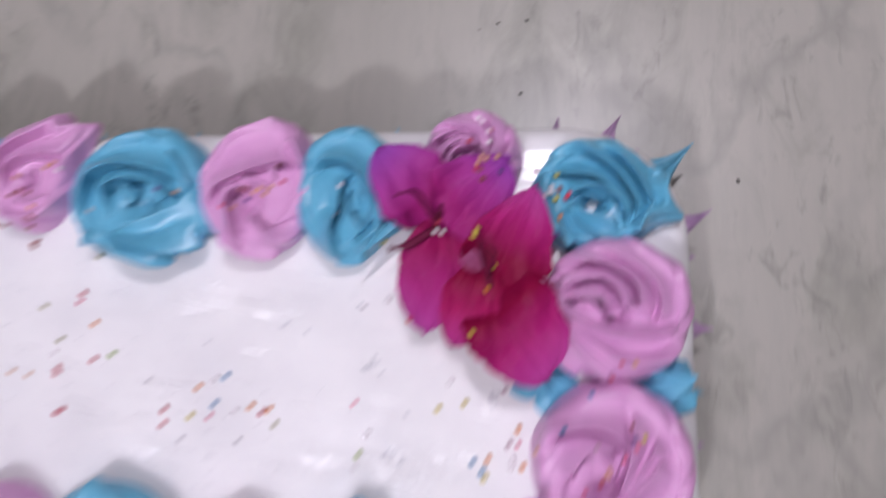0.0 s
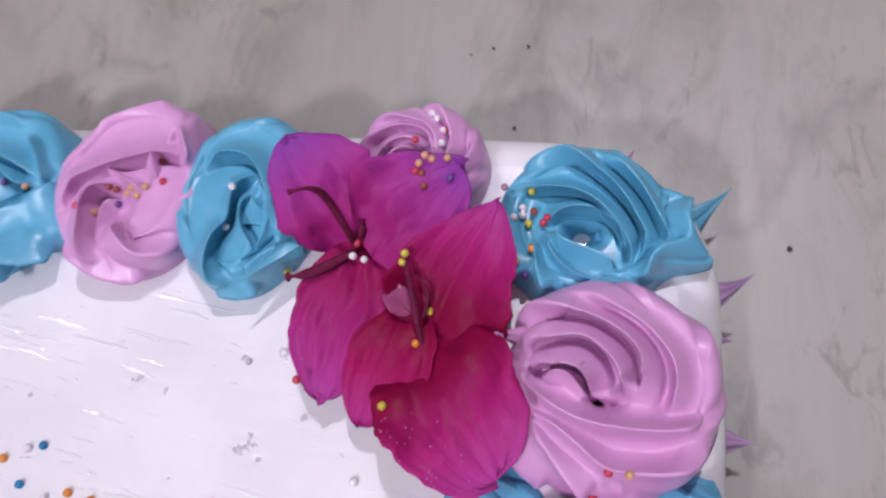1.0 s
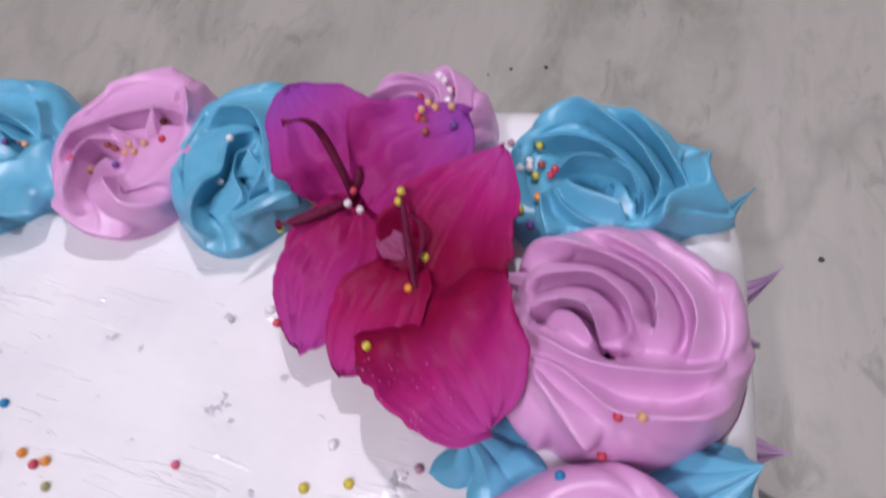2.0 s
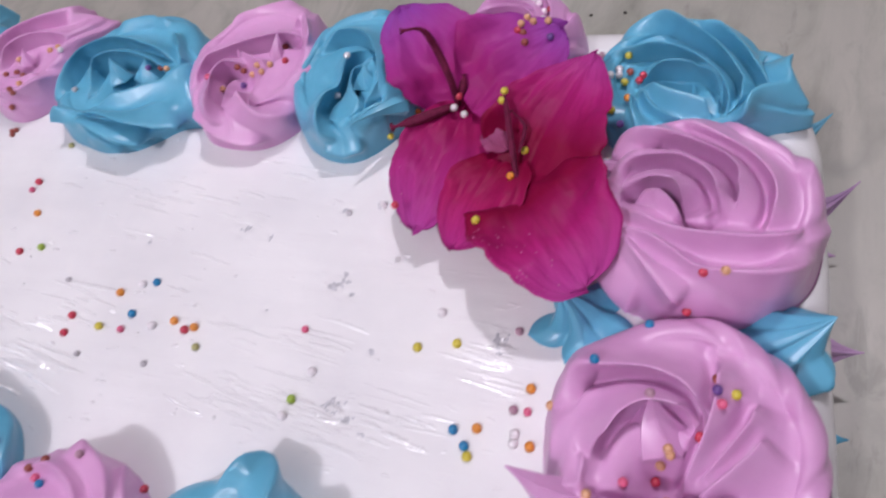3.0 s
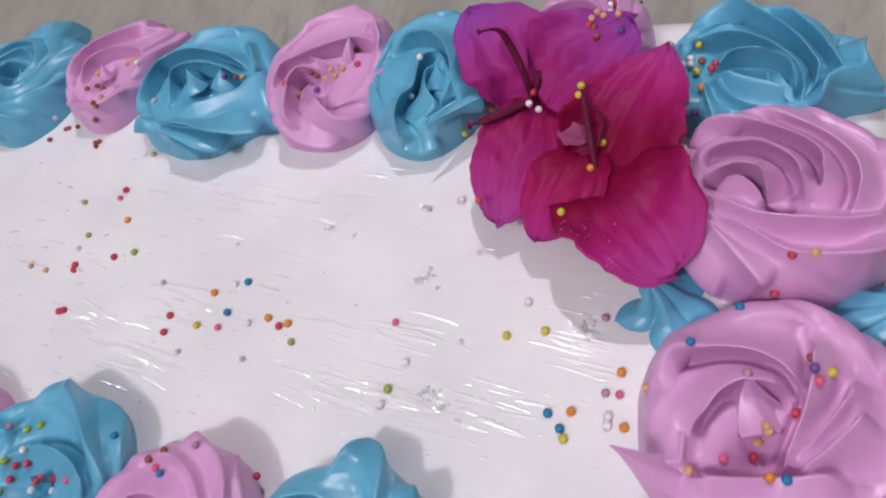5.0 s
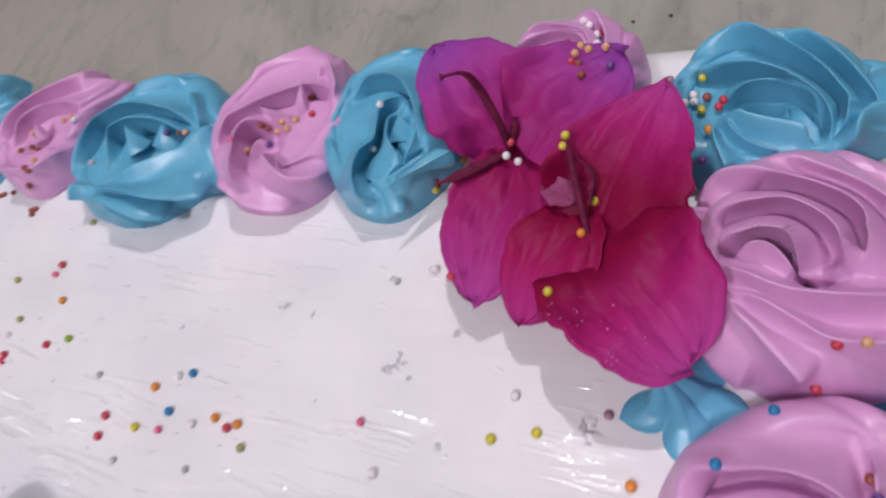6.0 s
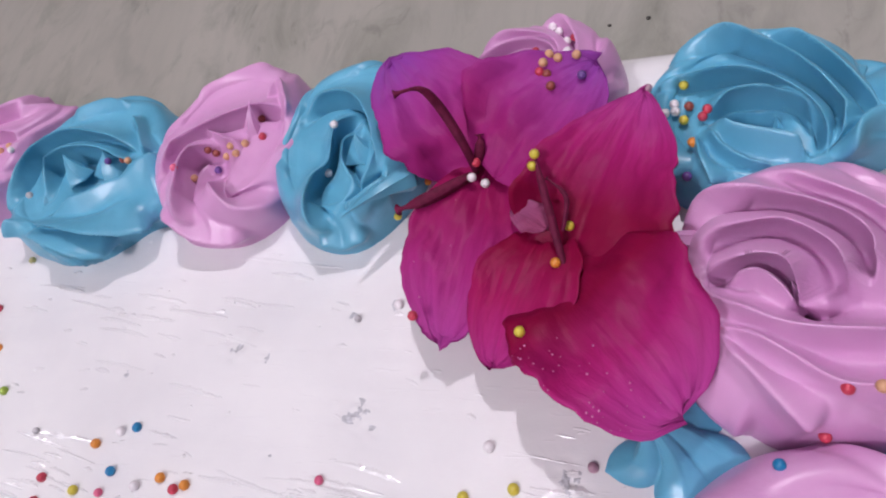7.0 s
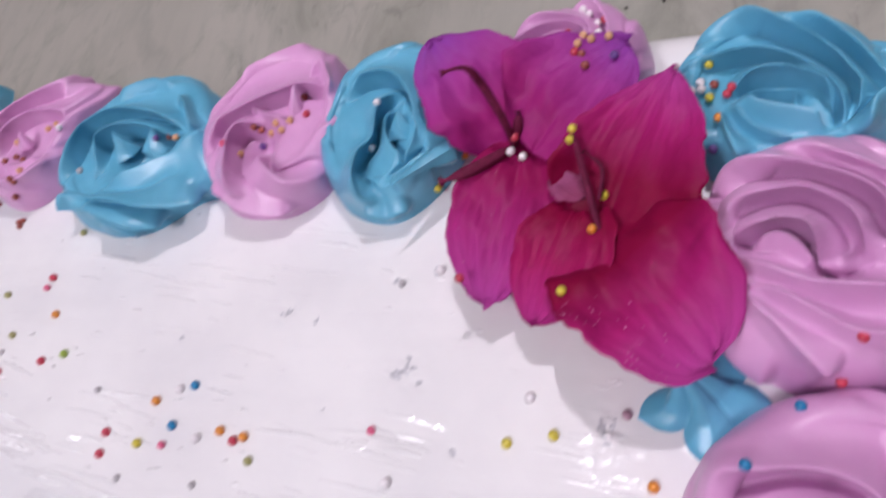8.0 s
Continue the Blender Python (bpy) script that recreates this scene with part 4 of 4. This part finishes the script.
magenta_flower = tagged(new("bougainvillea_flower"), "magenta papery bougainvillea flower resting against pink cream", "flower", "flowers on the cake")
bract((0.0375, 0.0755, TOP + 0.009), (0.0518, 0.1068, TOP + 0.0165), 0.0138, 0.0165, 0.004, 0.003, MAGENTA, magenta_flower, 3, full=0.25, blunt=0.62)
bract((0.0348, 0.0845, TOP + 0.0085), (0.0250, 0.0550, TOP + 0.0100), 0.0105, 0.0088, 0.001, 0.0036, CRIMSON, magenta_flower, 4, full=0.55, wave=0.0009)
# no petal of the flower: added piece that stands in for the gap
bract((0.0342, 0.0800, TOP + 0.0138), (0.0270, 0.0858, TOP + 0.0118), 0.0030, 0.0036, 0.000, 0.0003, GAP_MAUVE, magenta_flower, 7, full=0.45, wave=0.0005)
LOWER_BRACT = bract((0.0355, 0.0725, TOP + 0.009), (0.0563, 0.0460, TOP + 0.0145), 0.0166, 0.0152, 0.005, 0.004, MAGENTA, magenta_flower, 5, full=0.40, blunt=0.34)
petal_tube(((0.0375, 0.0720, TOP + 0.011), (0.0355, 0.0800, TOP + 0.015), (0.0335, 0.0880, TOP + 0.019), (0.0325, 0.0925, TOP + 0.020)), 0.00068, magenta_flower)
petal_tube(((0.0372, 0.0790, TOP + 0.014), (0.0380, 0.0845, TOP + 0.0165), (0.0345, 0.0880, TOP + 0.018)), 0.00042, magenta_flower)


def sugar_grains(petal, parent, count, u0, u1, seed):
    """Fine glinting sugar grains on a bract."""
    rng = random.Random(seed)
    me = petal.data
    bm = bmesh.new()
    made = 0
    while made < count:
        f = me.polygons[rng.randrange(len(me.polygons))]
        u = sum(me.uv_layers[0].data[k].uv[0] for k in f.loop_indices) / 4
        v = sum(me.uv_layers[0].data[k].uv[1] for k in f.loop_indices) / 4
        if not u0 < u < u1 or rng.random() > max(0.02, v) ** 1.6:
            continue
        r = rng.uniform(0.00007, 0.00026)
        n = f.normal if f.normal.z > 0 else -f.normal
        m = Matrix.Translation(f.center + n * (r * 0.35)) @ n.to_track_quat("Z", "Y").to_matrix().to_4x4() @ Matrix.Diagonal((1, 1, 0.7, 1))
        bmesh.ops.create_icosphere(bm, subdivisions=1, radius=r, matrix=m)
        made += 1
    out = bpy.data.meshes.new("sugar_grain")
    bm.to_mesh(out)
    bm.free()
    out.polygons.foreach_set("use_smooth", [True] * len(out.polygons))
    out.materials.append(WATER)
    return tagged(under(new("sugar_grain", out), parent), "fine glinting sugar grains", kind="stuff")


sugar_grains(LOWER_BRACT, magenta_flower, 46, 0.35, 0.95, 5)
sugar_grains(LEFT_BRACT, violet_flower, 10, 0.2, 0.9, 6)

# ==== sugar balls ====
TREES = []


def surface_tree(ob):
    me = ob.data
    shift = ob.parent.location if ob.parent else Vector()
    return BVHTree.FromPolygons([v.co + shift for v in me.vertices], [tuple(p.vertices) for p in me.polygons])


for ob in [cake.children[0], *ROSETTES] + [c for f in (violet_flower, magenta_flower) for c in f.children]:
    TREES.append(surface_tree(ob))


def height_at(x, y):
    best = TOP
    for tree in TREES:
        hit = tree.ray_cast(Vector((x, y, TOP + 0.08)), Vector((0, 0, -1)))
        if hit[0] is not None:
            best = max(best, hit[0].z)
    return best


BALLS = {}


def ball_mesh(colour):
    if colour not in BALLS:
        bm = bmesh.new()
        bmesh.ops.create_icosphere(bm, subdivisions=3, radius=0.00107)
        for v in bm.verts:
            v.co *= 1 + 0.07 * noise.noise(v.co * 1100)
        me = bpy.data.meshes.new("sprinkle")
        bm.to_mesh(me)
        bm.free()
        me.polygons.foreach_set("use_smooth", [True] * len(me.polygons))
        me.materials.append(SUGAR[colour])
        BALLS[colour] = me
    return BALLS[colour]


def ball(colour, x, y, size=1.0, where="on the white icing", extra=0.0):
    ob = new("sprinkle", ball_mesh(colour))
    ob.matrix_world = Matrix.Translation((x, y, height_at(x, y) + 0.00055 * size + extra)) @ Matrix.Diagonal((size, size, size * 0.95, 1))
    return tagged(ob, f"tiny glossy {'peach' if colour == 'tan' else colour} sugar ball {where}", "sprinkle", "sugar balls")


SMALL = {"mauve": 0.9, "grey": 0.75, "brown": 0.8, "tan": 0.85, "olive": 0.9, "pink": 0.85}


def scatter(colour, places):
    """Sugar balls of one colour lying on the white icing."""
    for x, y in places:
        ball(colour, x, y, SMALL.get(colour, 1.0))


scatter("blue", ((-0.057, 0.043), (-0.0605, 0.0335), (0.031, 0.017), (0.034, 0.014)))
scatter("red", ((-0.079, 0.031), (-0.079, 0.026), (-0.043, 0.031), (-0.115, 0.072), (-0.108, 0.048), (-0.122, 0.0445), (-0.1215, 0.0428), (-0.12, 0.029), (-0.1185, 0.0295)))
scatter("pink", ((-0.062, 0.029), (-0.01, 0.035), (0.046, 0.023), (-0.116, 0.069)))
scatter("yellow", ((-0.069, 0.029), (0.019, 0.034), (0.028, 0.036), (0.035, 0.012)))
scatter("orange", ((-0.047, 0.033), (-0.0405, 0.032), (0.036, 0.018), (0.046, 0.028), (-0.109, 0.061), (-0.067, 0.039), (0.0475, 0.016)))
scatter("green", ((-0.008, 0.018), (-0.101, 0.05)))
scatter("olive", ((-0.038, 0.027), (-0.122, 0.055), (-0.13, 0.067), (-0.11, 0.086)))
scatter("tan", ((-0.133, 0.042), (-0.14, 0.043)))
scatter("white", ((0.044, 0.018), (0.044, 0.016), (-0.061, 0.042), (-0.053, 0.031), (-0.124, 0.05), (0.001, 0.071), (-0.009, 0.014), (-0.005, 0.025), (0.023, 0.043)))
scatter("mauve", ((0.043, 0.023), (0.0415, 0.0405)))
scatter("grey", ((-0.051, 0.021), (-0.086, 0.041), (-0.072, 0.021), (-0.008, 0.068)))
scatter("brown", ((-0.138, 0.091), (-0.1365, 0.0915), (-0.137, 0.0895), (-0.155, 0.097), (-0.1537, 0.0975), (-0.15, 0.098)))


def strew(*balls):
    """Sugar balls stuck in the cream: colour, place and what they lie on."""
    for colour, x, y, z, where in balls:
        ob = new("sprinkle", ball_mesh(colour))
        ob.matrix_world = Matrix.Translation((x, y, z)) @ Matrix.Diagonal((0.88, 0.88, 0.85, 1))
        tagged(ob, f"tiny glossy {'peach' if colour == 'tan' else colour} sugar ball {where}", "sprinkle", "sugar balls")


strew(
    ("brown", -0.1603, 0.0925, 0.0730, "on the white icing"),
    ("grey", -0.1594, 0.1002, 0.0755, "on blue cream"),
)
strew(
    ("tan", -0.1276, 0.1201, 0.0813, "on pink cream"),
    ("white", -0.1233, 0.1170, 0.0831, "on pink cream"),
    ("tan", -0.1297, 0.1184, 0.0816, "on pink cream"),
    ("brown", -0.1428, 0.1080, 0.0814, "on pink cream"),
    ("brown", -0.1402, 0.1099, 0.0804, "on pink cream"),
    ("brown", -0.1371, 0.1088, 0.0801, "on pink cream"),
    ("brown", -0.1319, 0.0987, 0.0848, "on pink cream"),
    ("brown", -0.1313, 0.0982, 0.0838, "on pink cream"),
    ("tan", -0.1330, 0.1031, 0.0825, "on pink cream"),
    ("brown", -0.1349, 0.0960, 0.0792, "on pink cream"),
    ("tan", -0.1419, 0.1151, 0.0809, "on pink cream"),
)
strew(
    ("grey", -0.1104, 0.1019, 0.0811, "on blue cream"),
    ("brown", -0.0814, 0.1106, 0.0811, "on blue cream"),
    ("tan", -0.0761, 0.1078, 0.0839, "on blue cream"),
    ("violet", -0.0843, 0.1092, 0.0828, "on blue cream"),
)
strew(
    ("red", -0.0368, 0.1111, 0.0833, "on pink cream"),
    ("pink", -0.0570, 0.1018, 0.0869, "on pink cream"),
    ("tan", -0.0559, 0.1026, 0.0807, "on pink cream"),
    ("violet", -0.0514, 0.1060, 0.0785, "on pink cream"),
    ("tan", -0.0447, 0.1086, 0.0841, "on pink cream"),
    ("tan", -0.0482, 0.1084, 0.0805, "on pink cream"),
    ("tan", -0.0430, 0.1067, 0.0835, "on pink cream"),
    ("tan", -0.0409, 0.1092, 0.0838, "on pink cream"),
    ("brown", -0.0522, 0.1090, 0.0830, "on pink cream"),
    ("brown", -0.0510, 0.1091, 0.0813, "on pink cream"),
    ("brown", -0.0392, 0.1173, 0.0825, "on pink cream"),
)
strew(
    ("white", -0.0146, 0.1084, 0.0878, "on blue cream"),
    ("white", -0.0176, 0.1000, 0.0813, "on blue cream"),
)
strew(
    ("white", 0.0321, 0.1338, 0.0818, "on pink cream"),
    ("white", 0.0335, 0.1326, 0.0813, "on pink cream"),
    ("red", 0.0372, 0.1292, 0.0824, "on pink cream"),
    ("white", 0.0355, 0.1288, 0.0819, "on pink cream"),
    ("tan", 0.0339, 0.1167, 0.0915, "on the flower"),
    ("tan", 0.0355, 0.1162, 0.0907, "on the flower"),
    ("white", 0.0360, 0.1244, 0.0835, "on the flower"),
    ("tan", 0.0391, 0.1169, 0.0901, "on the flower"),
    ("red", 0.0293, 0.1246, 0.0845, "on the flower"),
    ("tan", 0.0328, 0.1145, 0.0917, "on the flower"),
)
strew(
    ("yellow", 0.0589, 0.1129, 0.0818, "on blue cream"),
    ("white", 0.0552, 0.1056, 0.0829, "on blue cream"),
    ("white", 0.0570, 0.1086, 0.0816, "on blue cream"),
    ("white", 0.0571, 0.1068, 0.0816, "on blue cream"),
    ("brown", 0.0597, 0.1078, 0.0815, "on blue cream"),
    ("red", 0.0629, 0.1061, 0.0823, "on blue cream"),
    ("red", 0.0620, 0.1049, 0.0817, "on blue cream"),
    ("yellow", 0.0586, 0.1047, 0.0814, "on blue cream"),
    ("orange", 0.0599, 0.0977, 0.0838, "on blue cream"),
    ("yellow", 0.0564, 0.0945, 0.0833, "on blue cream"),
    ("violet", 0.0587, 0.0920, 0.0812, "on blue cream"),
    ("mauve", 0.0521, 0.1145, 0.0802, "on blue cream"),
)
strew(
    ("pink", 0.0638, 0.0721, 0.0870, "on pink cream"),
    ("red", 0.0779, 0.0502, 0.0899, "on pink cream"),
    ("tan", 0.0817, 0.0501, 0.0916, "on pink cream"),
    ("red", 0.0757, 0.0454, 0.0815, "on pink cream"),
)
strew(
    ("blue", 0.0689, 0.0403, 0.0854, "on pink cream"),
    ("blue", 0.0598, 0.0297, 0.0921, "on pink cream"),
    ("tan", 0.0519, 0.0224, 0.0830, "on pink cream"),
    ("mauve", 0.0699, 0.0250, 0.0909, "on pink cream"),
    ("brown", 0.0814, 0.0309, 0.0855, "on pink cream"),
    ("violet", 0.0810, 0.0272, 0.0907, "on pink cream"),
    ("yellow", 0.0844, 0.0277, 0.0878, "on pink cream"),
    ("pink", 0.0819, 0.0251, 0.0899, "on pink cream"),
    ("red", 0.0789, 0.0207, 0.0825, "on pink cream"),
    ("tan", 0.0737, 0.0171, 0.0851, "on pink cream"),
    ("tan", 0.0741, 0.0162, 0.0845, "on pink cream"),
)
strew(
    ("pink", 0.0665, 0.0103, 0.0840, "on pink cream"),
    ("red", 0.0721, 0.0123, 0.0783, "on pink cream"),
    ("blue", 0.0764, 0.0071, 0.0890, "on pink cream"),
    ("orange", 0.0738, 0.0073, 0.0885, "on pink cream"),
    ("red", 0.0685, 0.0020, 0.0870, "on pink cream"),
    ("blue", 0.0756, 0.0025, 0.0867, "on pink cream"),
    ("tan", 0.0605, 0.0069, 0.0858, "on pink cream"),
    ("tan", 0.0727, 0.0149, 0.0806, "on pink cream"),
)
strew(
    ("yellow", 0.0327, 0.0915, 0.0933, "on the flower"),
    ("yellow", 0.0321, 0.0900, 0.0918, "on the flower"),
    ("white", 0.0184, 0.0928, 0.0855, "on the flower"),
    ("red", 0.0192, 0.0958, 0.0862, "on the flower"),
    ("orange", 0.0039, 0.1005, 0.0741, "on the flower"),
    ("yellow", -0.0013, 0.0909, 0.0756, "on the flower"),
    ("orange", 0.0359, 0.0733, 0.0853, "on the flower"),
    ("yellow", 0.0313, 0.0587, 0.0896, "on the flower"),
    ("red", 0.0106, 0.0628, 0.0870, "on the flower"),
    ("brown", 0.0335, 0.1123, 0.0907, "on the flower"),
    ("red", 0.0321, 0.1127, 0.0912, "on the flower"),
    ("brown", 0.0344, 0.1092, 0.0907, "on the flower"),
    ("violet", 0.0402, 0.1121, 0.0894, "on the flower"),
)
strew(
    ("yellow", 0.0380, 0.0810, 0.0847, "on the flower"),
    ("white", 0.0204, 0.0930, 0.0827, "on the flower"),
)
strew(
    ("blue", -0.0734, -0.0042, 0.0825, "on blue cream"),
    ("mauve", -0.1053, -0.0067, 0.0846, "on blue cream"),
    ("green", -0.1013, -0.0066, 0.0826, "on blue cream"),
    ("green", -0.0978, -0.0049, 0.0824, "on blue cream"),
    ("green", -0.1014, -0.0151, 0.0852, "on blue cream"),
    ("red", -0.0994, -0.0156, 0.0833, "on blue cream"),
    ("red", -0.0970, -0.0146, 0.0823, "on blue cream"),
    ("pink", -0.0913, -0.0169, 0.0819, "on blue cream"),
    ("red", -0.0901, -0.0167, 0.0791, "on blue cream"),
    ("white", -0.0923, -0.0203, 0.0821, "on blue cream"),
    ("white", -0.0972, -0.0116, 0.0849, "on blue cream"),
    ("white", -0.0904, -0.0195, 0.0780, "on blue cream"),
    ("pink", -0.0817, -0.0165, 0.0833, "on blue cream"),
    ("red", -0.1006, -0.0190, 0.0820, "on blue cream"),
    ("green", -0.1023, -0.0224, 0.0821, "on blue cream"),
    ("red", -0.0909, -0.0181, 0.0831, "on blue cream"),
)
strew(
    ("blue", -0.0546, -0.0109, 0.0845, "on pink cream"),
    ("brown", -0.0590, -0.0083, 0.0846, "on pink cream"),
    ("brown", -0.0546, -0.0059, 0.0857, "on pink cream"),
    ("pink", -0.0568, -0.0099, 0.0840, "on pink cream"),
    ("mauve", -0.0472, -0.0034, 0.0850, "on pink cream"),
    ("red", -0.0332, -0.0072, 0.0781, "on pink cream"),
)
